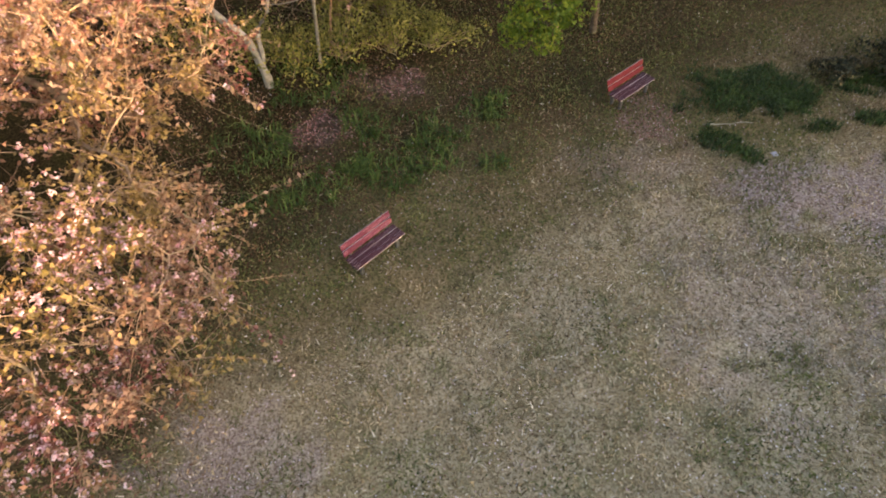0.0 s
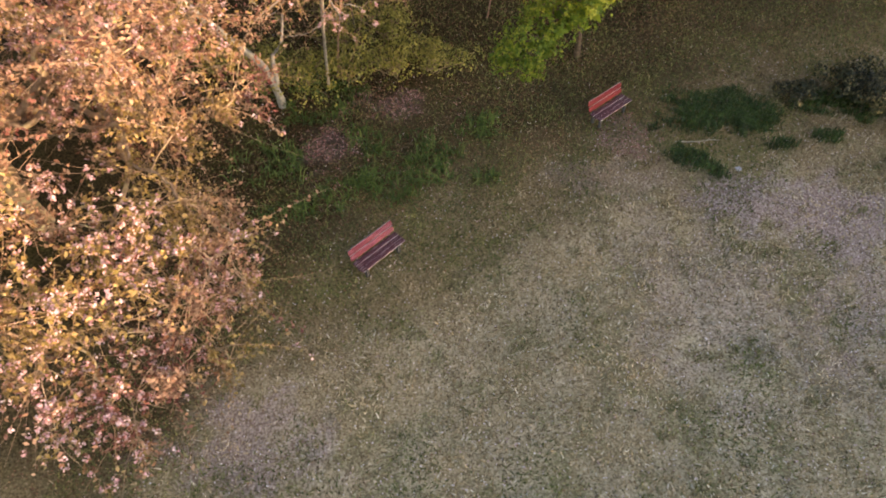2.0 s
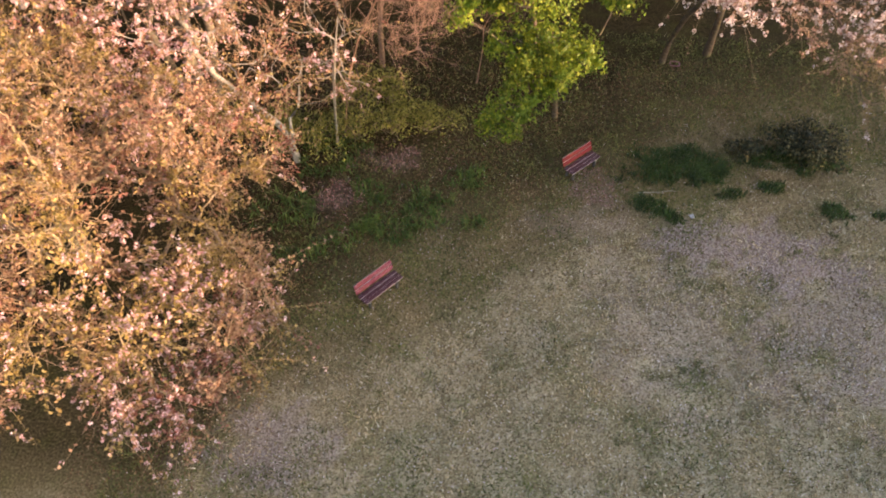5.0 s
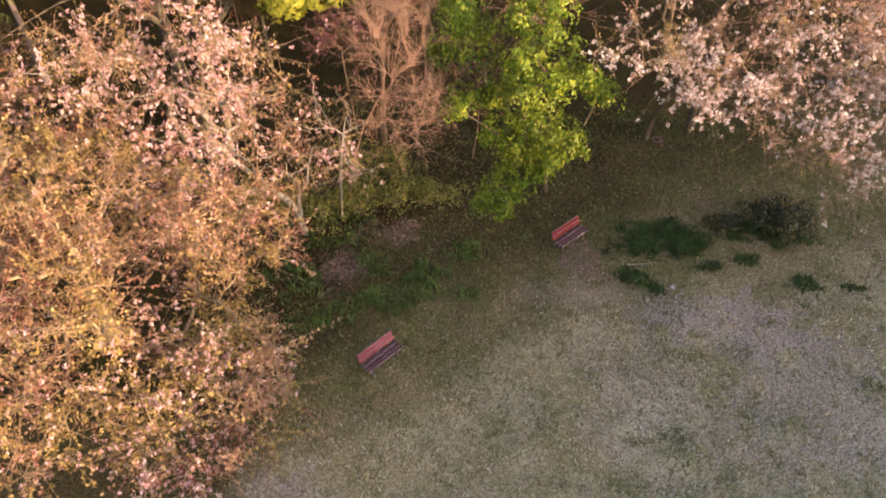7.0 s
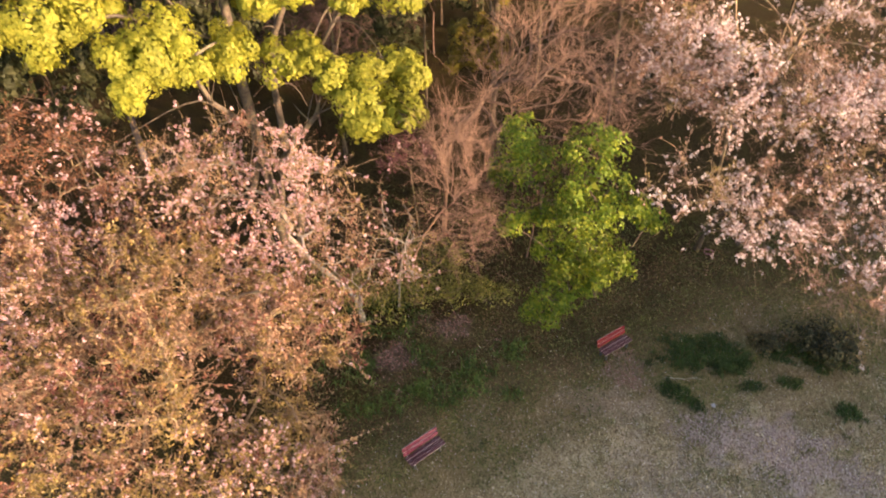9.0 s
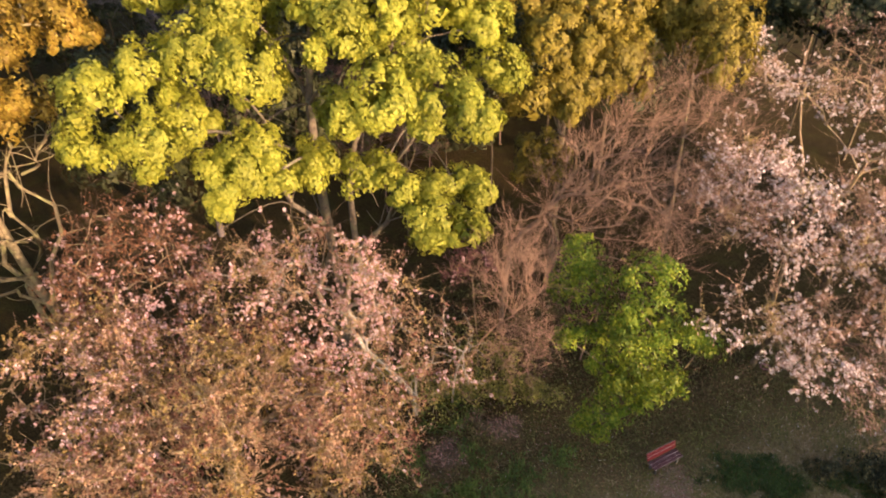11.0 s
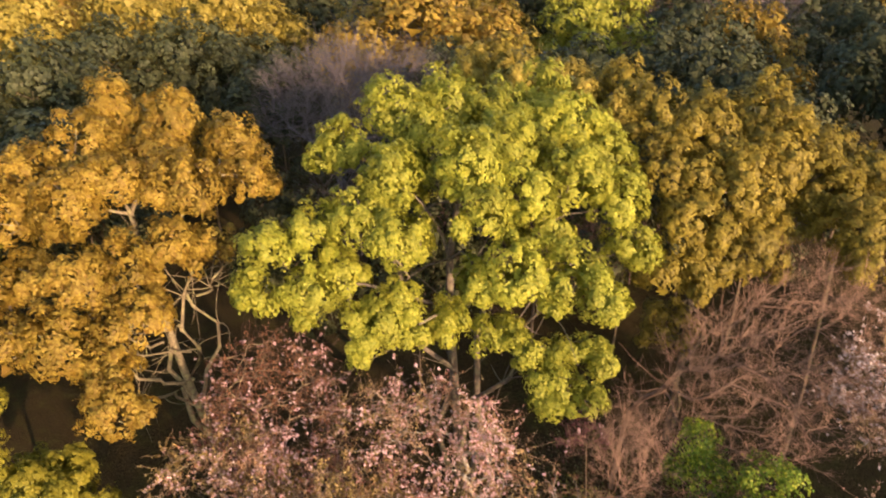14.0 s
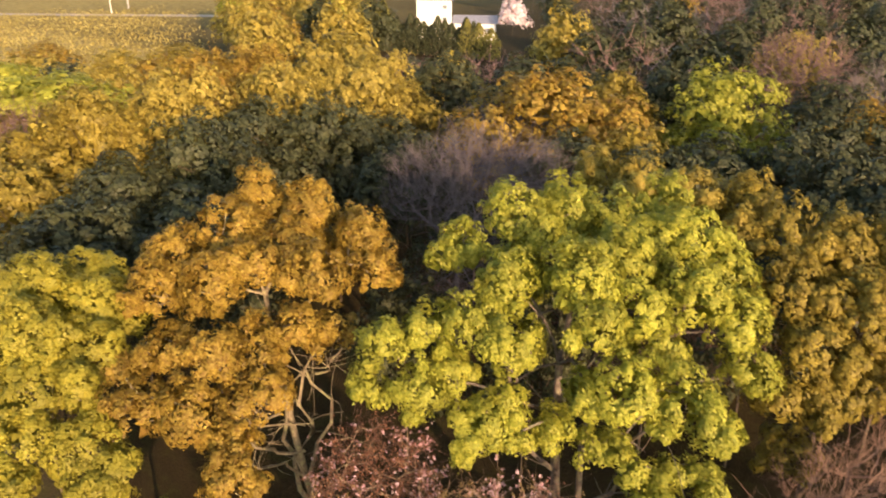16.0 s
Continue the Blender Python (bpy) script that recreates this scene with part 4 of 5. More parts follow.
# cherries on the left of the lawn
cherry("cherry_tree", (-12.4, 10.6), [(-12.4, 10.6, 0), (-12.2, 10.3, 1.6), (-11.8, 9.9, 3.2), (-11.2, 9.4, 4.6)],
       [(-10.2, 7.6, 6.0, 5.0, 5.2, 3.7, 3.2), (-6.3, 5.6, 4.6, 2.3, 2.9, 1.9, 1.0), (-6.4, 8.8, 6.3, 2.1, 2.4, 2.4, 1.0), (-14.4, 8.8, 6.2, 4.0, 3.4, 3.4, 1.2)],
       "wide cherry tree with bronze leaves and fading pink blossom", 101, 0.86, 8, 0.85, 15, 2.5, leaf=0.1, flower=0.052, tip=0.4, inner=0.4, low=-0.6, r_tip=0.013, gaps=-0.29, r_shoot=0.0088,
       stems=[([(-11.6, 9.8, 3.4), (-10.4, 8.8, 5.0), (-9.5, 7.9, 6.4), (-9.8, 7.6, 7.6), (-10.5, 7.8, 8.6)], 0.15, 0.06), ([(-9.6, 8.0, 6.3), (-10.2, 7.3, 6.7), (-11.0, 6.7, 7.0)], 0.1, 0.05), ([(-11.9, 9.9, 3.0), (-10.0, 9.8, 5.6), (-8.2, 9.6, 7.2), (-7.0, 9.2, 8.2)], 0.11, 0.04)])
cherry("cherry_tree", (-6.9, 16.1), [(-6.9, 16.1, 0), (-6.95, 16.05, 0.8), (-7.05, 16.0, 1.5), (-7.7, 15.7, 2.6), (-8.6, 15.0, 4.4)],
       [(-9.2, 12.5, 7.8, 4.2, 2.8, 3.3, 2.0), (-6.1, 11.8, 8.2, 2.0, 2.0, 2.7, 0.55)],
       "cherry tree with pale forked trunk and white-pink blossom", 102, 0.95, 7, 0.85, 8, 7, gaps=-0.22, spread_of_bloom=0.12, bark=BARK_PALE, r0=0.1, stems=[([(-6.95, 16.05, 0.7), (-6.9, 16.05, 1.5), (-6.6, 16.1, 2.3), (-6.3, 16.1, 3.4)], 0.08, 0.04), ([(-6.9, 16.1, 0), (-6.95, 16.05, 0.8), (-7.05, 16.0, 1.5), (-7.5, 15.8, 2.3)], 0.13, 0.07)])
cherry("cherry_tree", (-17.4, 12.6), [(-17.4, 12.6, 0), (-17.3, 12.3, 2.2), (-17.0, 11.9, 4.6)],
       [(-15.4, 11.6, 8.0, 3.0, 2.6, 3.4, 1.0)],
       "reddish cherry tree at the wood's edge, mostly in young leaf", 103, 0.95, 7, 0.85, 10, 3, leaf_mat=CHERRY_LEAF_RED, shoot_mat=TWIG_DARK)
# cherries on the right
cherry("cherry_tree", (7.2, 23.8), [(7.2, 23.8, 0), (7.2, 23.3, 1.5), (7.4, 22.0, 3.6), (7.8, 19.5, 6.0)],
       [(8.9, 15.8, 8.0, 3.4, 2.4, 2.0, 2.0), (3.9, 14.8, 9.6, 1.9, 1.2, 1.3, 1.2), (12.0, 16.0, 7.4, 3.0, 2.6, 2.2, 1.0), (9.6, 13.6, 6.2, 2.4, 1.2, 1.2, 0.5)],
       "spreading cherry tree in pale pink blossom over the lawn", 104, 0.82, 8, 0.8, 8, 7, blossom=PALE_BLOSSOM, bark=BARK_CAMPHOR, leaf_mat=CHERRY_LEAF_PINK, spread_of_bloom=0.4, gaps=-0.16)
cherry("cherry_tree", (9.2, 24.6), [(9.2, 24.6, 0), (9.1, 24.0, 2.4), (8.6, 22.8, 5.0), (8.0, 21.0, 7.6)],
       [(6.6, 18.8, 10.7, 3.3, 2.0, 1.7, 1.2), (10.6, 18.8, 9.8, 3.6, 2.4, 2.0, 1.2), (4.4, 20.6, 11.0, 1.8, 2.2, 1.8, 0.6)],
       "cherry tree with pink blossom and bronze leaf", 107, 0.74, 8, 0.8, 9, 11, blossom=PALE_BLOSSOM, bark=BARK_CAMPHOR, leaf_mat=CHERRY_LEAF_PINK, spread_of_bloom=0.4, gaps=-0.3)
cherry("cherry_tree", (8.4, 29.0), [(8.4, 29.0, 0), (8.2, 28.4, 2.6), (7.8, 27.2, 5.6)],
       [(7.2, 24.8, 12.4, 3.8, 2.8, 2.0, 1.0), (11.4, 23.6, 11.2, 3.4, 2.6, 1.9, 0.9)],
       "tall cherry tree in pink blossom among bare trees", 105, 1.05, 7, 0.9, 7, 11, blossom=PALE_BLOSSOM, leaf_mat=CHERRY_LEAF_PINK, spread_of_bloom=0.45, gaps=-0.25)
cherry("cherry_tree", (9.4, 35.5), [(9.4, 35.5, 0), (9.2, 35.0, 2.6), (8.8, 34.0, 5.6)],
       [(7.8, 32.0, 12.0, 4.4, 3.4, 2.2, 1.0)],
       "cherry tree in pale blossom at the back of the wood", 108, 1.2, 7, 0.9, 6, 7, blossom=PALE_BLOSSOM, shoot_mat=TWIG_DARK, leaf_mat=CHERRY_LEAF_PINK, spread_of_bloom=0.35, gaps=-0.2)
cherry("cherry_tree", (18.0, 24.5), [(18.0, 24.5, 0), (17.8, 24.0, 2.0), (17.2, 23.0, 4.4)],
       [(15.8, 20.5, 8.4, 4.2, 4.0, 3.4, 1.0)],
       "cherry tree with mixed blossom and bronze leaf", 106, 1.1, 7, 0.9, 7, 7, blossom=PALE_BLOSSOM, shoot_mat=TWIG_DARK, leaf_mat=CHERRY_LEAF_PINK)

# bright green tree and bare trees behind the benches
GREEN_MASSES = [(-0.9, 16.8, 9.2, 0.88), (-0.4, 16, 8.4, 0.87), (1.4, 15.5, 9.8, 0.92), (1.8, 14.7, 8.9, 1), (2.4, 14.4, 8.6, 0.73), (1, 15.1, 7.6, 0.86), (0.1, 15.3, 7.1, 0.45), (1.8, 15.5, 6, 1.05), (0.8, 15.5, 5.6, 0.75), (2.6, 15.7, 5.2, 0.8), (1.3, 15.6, 4.3, 0.85), (0.7, 15.0, 3.7, 0.7), (0.4, 14.9, 3.5, 0.45), (2.4, 15.5, 4.5, 0.55), (-1.2, 16.5, 8.2, 0.6), (-0.8, 15.4, 6.9, 0.5), (3.5, 16.1, 7, 0.61)]
camphor("green_tree", (2.6, 19.6), [(2.6, 19.6, 0), (2.5, 19.2, 1.5), (2.2, 18.2, 3.4), (1.9, 17.2, 5.4)], GREEN_MASSES, BRIGHT_GREEN,
        "small tree in fresh bright green leaf behind a bench", 110, 0.36, 0.3, 34, 0.1, BARK_CAMPHOR, 0.1, "small trees at the lawn", low=-0.7, core=12, loose=0.5, spread=0.68, satellites=2, r_tip=0.011)
bare_tree("bare_tree", (-5.4, 17.8), [(-5.4, 17.8, 0), (-5.0, 17.0, 2.2), (-4.4, 16.1, 4.6), (-3.5, 15.1, 6.8), (-2.7, 14.2, 8.2)],
          [(-2.7, 14.6, 9.5, 1.0, 1.2, 1.8, 1.0), (-2.3, 13.7, 7.8, 1.1, 0.9, 1.3, 0.4)], "leafless tree with pinkish-brown brushy shoots", 111, 0.6, 12, 0.85, TWIG_PINK, 0.03, 0.7, r_shoot=0.0065, curl=0.6, low=-0.7)
cherry("young_cherry", (-5.6, 17.2), [(-5.6, 17.2, 0), (-5.3, 16.4, 2.0), (-4.8, 15.0, 4.4), (-4.2, 13.6, 6.6), (-3.8, 12.8, 8.0)],
       [(-4.6, 13.6, 6.8, 1.7, 1.3, 2.0, 1.0), (-5.2, 14.6, 4.4, 1.3, 1.0, 1.2, 0.4)], "slender young cherry with a pale grey stem and sparse bronze leaf", 114, 1.05, 3, 0.8, 5, 2, r0=0.05, bark=BARK_PALE, shoot_mat=TWIG_TAN, group="small trees at the lawn", low=-0.8)
cherry("purple_leaved_tree", (-4.9, 19.0), [(-4.9, 19.0, 0), (-4.8, 18.2, 3.0), (-4.7, 17.0, 6.0), (-4.5, 15.8, 8.2)],
       [(-4.4, 15.2, 9.1, 0.9, 0.8, 0.8, 1.0)], "small tree with dark purplish-red young leaves", 115, 0.55, 9, 0.55, 12, 0.4, r0=0.05, leaf_mat=PURPLE_LEAF, shoot_mat=TWIG_DARK, bark=BARK_CAMPHOR, group="small trees at the lawn", leaf_label="dark purplish-red young leaves")
bare_tree("bare_tree", (-4.7, 22.4), [(-4.7, 22.4, 0), (-4.5, 21.8, 3.6), (-4.1, 21.0, 6.6), (-3.0, 20.6, 8.0)],
          [(0.0, 19.8, 9.6, 2.8, 3.4, 3.0, 1.5), (1.6, 23.2, 11.2, 2.8, 2.6, 2.6, 0.9), (-2.6, 18.6, 8.6, 1.4, 1.4, 1.4, 0.25), (2.4, 18.6, 10.4, 1.6, 1.8, 1.8, 0.4)], "broad leafless tree with pinkish-brown brushy crown", 112, 0.95, 11, 1.15, TWIG_PINK, 0.11, r_shoot=0.009, fork=3, curl=0.55, bark=TWIG_DARK)
bare_tree("bare_tree", (-0.6, 21.6), [(-0.6, 21.6, 0), (-0.5, 21.5, 0.9), (-0.4, 21.3, 1.9), (-0.4, 21.1, 2.8)],
          [(-0.4, 21.0, 4.0, 2.3, 2.3, 1.7, 1.0)], "small leafless tree with fine reddish-brown shoots", 113, 0.8, 9, 0.9, TWIG_PINK, 0.028, 0.6, r_shoot=0.007, fork=3, curl=0.6)

OLIVE = leaf_material("olive_shrub_leaf", [(0.0, (0.12, 0.125, 0.025)), (0.6, (0.31, 0.3, 0.07)), (1.0, (0.5, 0.44, 0.13))], 0.35)
DARK_TWIGGY = leaf_material("dark_shrub_leaf", [(0.0, (0.015, 0.02, 0.008)), (0.6, (0.04, 0.045, 0.016)), (0.8, (0.1, 0.09, 0.035)), (1.0, (0.26, 0.21, 0.1))], 0.15, 0.5, 0.5, 1.4)
for i, (x, y, sx, sy, h) in enumerate([(-6.4, 17.2, 1.5, 1.1, 1.5), (-5.0, 17.6, 1.5, 1.0, 1.6), (-3.6, 18.1, 1.5, 1.0, 1.5), (-2.4, 18.4, 1.2, 0.9, 1.1), (-7.8, 17.4, 1.3, 1.2, 1.4), (-5.5, 19.6, 1.6, 1.2, 1.7), (-9.6, 17.6, 1.5, 1.2, 1.2), (-4.0, 20.0, 1.7, 1.2, 1.6)]):
    shrub("olive_shrub", (x, y), (sx, sy, h), OLIVE, "loose olive-green shrub at the foot of the trees", 400 + i, 26, 60, 0.1, group="shrubs under the trees")
shrub("dark_shrub", (11.6, 18.2), (1.5, 1.1, 0.95), DARK_TWIGGY, "low dark twiggy shrub on the lawn", 420, 60, 90, 0.12)
shrub("dark_shrub", (9.7, 18.0), (0.8, 0.6, 0.55), DARK_TWIGGY, "small dark twiggy shrub on the lawn", 421, 24, 70, 0.1)

# big camphor trees: crown masses limb by limb (x, y, z, radius)
LIME_TOP = [(-15.5, 17, 17.1, 1.3), (-14.8, 19.2, 18, 1.4), (-13.3, 21.4, 18.1, 1.5), (-12.5, 15.7, 17.1, 1.2), (-10.2, 16.7, 17.6, 1.3), (-13.3, 19.1, 17.7, 1.1), (-9.7, 19.2, 17.6, 1.2), (-8.5, 22.3, 17.9, 1.5), (-8.2, 17.6, 16.6, 1.1), (-8.9, 15.7, 16.4, 1.1), (-7.1, 19.4, 16.7, 1.4), (-5.7, 20.5, 15.8, 1.3), (-14.3, 13.2, 15.6, 1), (-13.1, 14.4, 15.7, 1.2), (-7, 22.1, 16.9, 1.1), (-10.3, 23.8, 18.3, 1.2), (-11.5, 21.5, 17.2, 1.6), (-13.6, 22.5, 16.3, 1.6), (-9.5, 21.5, 17, 1.5), (-14.6, 19.5, 15.6, 1.5), (-11, 19, 16.5, 1.5)]
LIME_SIDE = [(-5, 20.2, 14.3, 0.99), (-15, 11.6, 15.3, 0.98), (-11.5, 14.7, 15.2, 1.3), (-13.6, 12.0, 13.9, 1.0), (-13.4, 13.6, 13.9, 1), (-7.5, 15.3, 14.6, 1.4), (-6, 16.2, 14.5, 1.2), (-4.8, 16.1, 14.2, 0.96), (-9, 15.5, 13.8, 0.9), (-7.7, 18.3, 15.1, 1.1), (-14.8, 10.7, 14.3, 0.69)]
LIME_LOW = [(-11.7, 13.7, 12.4, 1.01), (-11.9, 12.8, 12, 0.63), (-11.6, 14.6, 12.9, 0.86), (-10.8, 14, 12.2, 0.51), (-12.5, 13, 12.7, 0.46), (-10.2, 15.5, 12.1, 0.75), (-10.1, 15, 11.7, 0.52), (-8.6, 15.8, 11.5, 0.75), (-7.9, 16.2, 11.8, 0.57), (-7.1, 16, 11.1, 0.7), (-6.5, 16.3, 11.3, 0.48), (-6, 17.4, 10.9, 0.63), (-4.8, 17.5, 10.7, 0.68), (-5.3, 17.8, 11.1, 0.45), (-5.7, 15.7, 10.5, 0.82), (-4.8, 15.6, 10.1, 0.74), (-5.8, 15.2, 10.2, 0.51), (-6.3, 15.3, 10.8, 0.39)]
camphor("camphor_tree", (-11.3, 19.0), [(-11.3, 19.0, 0), (-11.3, 18.8, 4.0), (-11.5, 18.4, 8.0), (-11.5, 18.0, 12.4), (-11.2, 18.2, 15.5)], LIME_TOP + LIME_SIDE + LIME_LOW,
        CAMPHOR_GREEN, "tall camphor tree in yellow-green new leaf with forked trunks", 120, bark=BARK_LIMB, r0=0.2,
        stems=[([(-10.7, 18.9, 0), (-10.5, 18.8, 4.0), (-10.2, 18.7, 8.5), (-9.2, 19.1, 14.0), (-8.6, 19.6, 16.4)], 0.19, 0.07), ([(-11.7, 19.1, 0), (-11.9, 18.6, 5.0), (-12.2, 17.4, 10.0), (-12.8, 15.4, 14.6)], 0.16, 0.06), ([(-11.0, 18.6, 3.0), (-9.6, 17.4, 7.6), (-7.6, 16.6, 11.2), (-6.4, 16.8, 13.8)], 0.13, 0.05)])
ORANGE_MASSES = [(-25.8, 14.8, 17.5, 1.5), (-23.5, 15.8, 17.3, 1.4), (-19.9, 15.6, 17.1, 1.2), (-25.1, 12.6, 16.8, 1.6), (-25.9, 10.7, 15.9, 1.6), (-22.1, 11.7, 16.3, 1.4), (-19.7, 12.9, 16.2, 1.4), (-18.8, 15.1, 15.9, 1.1), (-23.2, 10.3, 15.6, 1.3), (-25.3, 9.1, 14.9, 1.3), (-19.4, 11.3, 14.5, 1.2), (-18.3, 12.4, 14.3, 0.92), (-21.3, 8.7, 13.8, 1.5), (-20.5, 10.2, 13.7, 1.2), (-19, 9.4, 12.7, 1.2), (-23.1, 8.1, 13.6, 1.2), (-22.4, 6.2, 12, 1.4), (-20.5, 7.2, 12.3, 1.4), (-18.9, 7.7, 11.6, 1.1), (-18.1, 6.8, 10.8, 1.2), (-24.5, 6.4, 13, 1), (-22.6, 14, 16.2, 1.6), (-24.5, 16.2, 15.5, 1.6), (-21.5, 16.5, 15.8, 1.5)]
camphor("camphor_tree", (-21.9, 13.8), [(-21.9, 13.8, 0), (-21.8, 13.5, 2.6), (-21.7, 12.9, 5.4), (-21.9, 12.4, 9.5), (-22.4, 12.2, 13.5)], ORANGE_MASSES,
        CAMPHOR_ORANGE, "tall camphor tree flushed with orange new leaf", 121, bark=BARK_LICHEN, r0=0.2, spread=0.68,
        stems=[([(-21.8, 13.7, 0.1), (-21.8, 13.3, 2.9), (-21.6, 12.9, 5.0), (-21.7, 13.0, 6.5), (-21.5, 13.0, 8.1), (-21.3, 12.8, 9.5), (-20.7, 12.4, 11.2), (-19.8, 12.4, 13.0)], 0.15, 0.05), ([(-21.6, 12.9, 5.0), (-21.9, 12.7, 6.6), (-22.0, 12.4, 8.2), (-22.1, 11.9, 9.7), (-22.0, 11.2, 10.8), (-21.9, 10.1, 11.8), (-22.1, 9.1, 12.6)], 0.12, 0.035), ([(-21.7, 13.0, 6.5), (-21.8, 12.0, 6.9), (-22.0, 11.3, 7.3), (-21.8, 10.6, 8.3), (-21.6, 10.0, 9.3), (-21.3, 9.4, 10.3)], 0.09, 0.035), ([(-21.5, 12.9, 5.0), (-21.2, 13.6, 6.2), (-21.1, 13.8, 7.7), (-20.9, 13.7, 9.3), (-20.7, 13.2, 11.1), (-20.4, 12.7, 12.2), (-19.9, 12.4, 13.2)], 0.1, 0.04), ([(-20.7, 13.2, 11.1), (-20.1, 13.3, 11.4), (-19.7, 13.5, 12.1), (-19.2, 13.6, 13.1)], 0.06, 0.03), ([(-21.5, 13.0, 8.1), (-21.6, 12.4, 8.5), (-21.6, 11.6, 8.9), (-21.4, 10.5, 9.5), (-21.2, 9.7, 10.3)], 0.06, 0.025), ([(-21.6, 13.0, 4.9), (-22.1, 12.5, 5.8), (-22.1, 11.4, 6.6), (-21.8, 10.3, 7.2), (-21.5, 9.3, 8.6)], 0.08, 0.03), ([(-22.1, 12.2, 8.9), (-22.1, 11.2, 9.1), (-21.9, 10.7, 10.3), (-21.5, 10.4, 11.4)], 0.06, 0.03)])
OCHRE_MASSES = [(-7.9, 27.9, 17.5, 1.5), (-6, 26.5, 17.2, 1.3), (-4.7, 23.6, 16, 1.4), (-3.8, 26.6, 17, 1.6), (-2, 27.3, 17.3, 1.6), (-0.9, 26.3, 16.2, 1.5), (-2.1, 24.1, 15.6, 1.5), (-3.4, 22.8, 14.5, 1.4), (-1.1, 24.3, 13.4, 1.5), (-2.6, 22.5, 12.9, 1.2), (-3.9, 21.4, 12.6, 0.93), (-3.6, 23.5, 9.1, 1.1), (-1.9, 23.2, 13, 1.2), (0.6, 27.6, 15.1, 1.3), (-4.2, 28.6, 15.9, 1.6), (-1.2, 28.8, 15.7, 1.6)]
camphor("camphor_tree", (-3.2, 27.2), [(-3.2, 27.2, 0), (-3.2, 27.0, 4.0), (-3.2, 26.6, 8.0), (-3.2, 26.2, 12.0)], OCHRE_MASSES, CAMPHOR_OCHRE, "tall camphor tree in ochre leaf", 122,
        stems=[([(-3.0, 27.0, 1.0), (-2.6, 25.8, 6.0), (-2.8, 24.4, 9.6), (-3.2, 23.8, 12.8)], 0.13, 0.05)], gap=0.34, tuft=0.24, per=56, spread=0.78)
OCHRE_SIDE = [(0.5, 29.9, 15.7, 1.4), (2.4, 28.7, 15.4, 1.4), (2.7, 26, 14.4, 1.3), (1.7, 26.8, 14.4, 1.4), (3, 24.9, 13.7, 1), (0.2, 26.7, 13.7, 1.1), (2.2, 30.4, 14.3, 1.5)]
camphor("camphor_tree", (2.4, 28.6), [(2.4, 28.6, 0), (2.4, 28.5, 4.0), (2.2, 28.2, 8.0), (2.0, 27.8, 12.0)], OCHRE_SIDE, CAMPHOR_OCHRE, "rounded camphor tree in ochre leaf", 123, gap=0.34, tuft=0.24, per=56, spread=0.78)
OCHRE_BACK = [(-13.1, 27.1, 17.7, 1.4), (-10.5, 27.6, 17.7, 1.4), (-7.7, 25.8, 16.8, 1.2), (-8.2, 25, 14.8, 1.3), (-15.8, 28.5, 17.5, 1.2), (-12, 29.6, 16.4, 1.6)]
camphor("camphor_tree", (-11.6, 28.4), [(-11.6, 28.4, 0), (-11.6, 28.2, 5.0), (-11.5, 28.0, 10.0), (-11.4, 27.8, 14.5)], OCHRE_BACK, CAMPHOR_YELLOW, "camphor tree in yellow-brown leaf behind a lime-green one", 127)
LEMON_MASSES = [(-28.9, 5.8, 15, 1.9), (-27.2, 7.3, 14.3, 1.6), (-26.5, 4.5, 14.2, 1.8), (-25.2, 6.2, 13.6, 1.4), (-25.2, 3.7, 12.9, 1.5), (-23.9, 4.8, 13.1, 0.97), (-24.1, 2.7, 12.1, 1.2), (-22.7, 4.1, 11.4, 1.4), (-21.2, 4.3, 11, 1.1), (-21.3, 3.6, 10.6, 1.2), (-23.5, 1.8, 11.1, 1.2), (-29.6, 8.4, 13.8, 1.8), (-31, 5.4, 13, 1.8), (-29.4, 3, 12.3, 1.6), (-27.2, 2.4, 11.3, 1.5)]
camphor("camphor_tree", (-27.4, 6.4), [(-27.4, 6.4, 0), (-27.3, 6.2, 3.0), (-27.0, 5.8, 6.0), (-26.6, 5.4, 10.0)], LEMON_MASSES, CAMPHOR_LEMON, "broad camphor tree in bright yellow leaf", 124)
camphor("camphor_tree", (-22.4, 5.8), [(-22.4, 5.8, 0), (-22.4, 5.8, 1.0), (-22.3, 5.8, 2.0), (-22.3, 5.7, 3.4)],
        [(-22.1, 5.5, 6.2, 1.43), (-20.7, 5.3, 5.8, 1.32), (-23.5, 5.3, 5.6, 1.32), (-21.9, 4.1, 5.2, 1.32), (-22.3, 6.9, 5.4, 1.32), (-20.3, 6.5, 5.0, 1.10), (-23.6, 6.7, 4.8, 1.21), (-20.7, 3.9, 4.2, 1.10)], CAMPHOR_LEMON, "young camphor tree in bright yellow-green leaf", 126, r0=0.09)
bare_tree("bare_tree", (-22.4, 25.6), [(-22.4, 25.6, 0), (-22.6, 25.8, 4.5), (-23.4, 26.6, 8.6), (-24.4, 28.0, 11.4)],
          [(-26.0, 30.0, 13.2, 4.6, 4.6, 3.4, 1.2), (-20.8, 23.6, 11.6, 2.2, 2.2, 3.6, 0.5), (-24.0, 34.0, 12.8, 4.0, 3.4, 3.2, 0.7)], "grey leafless tree with a fine dense crown", 125, 1.1, 13, 1.5, TWIG_GREY, 0.24)


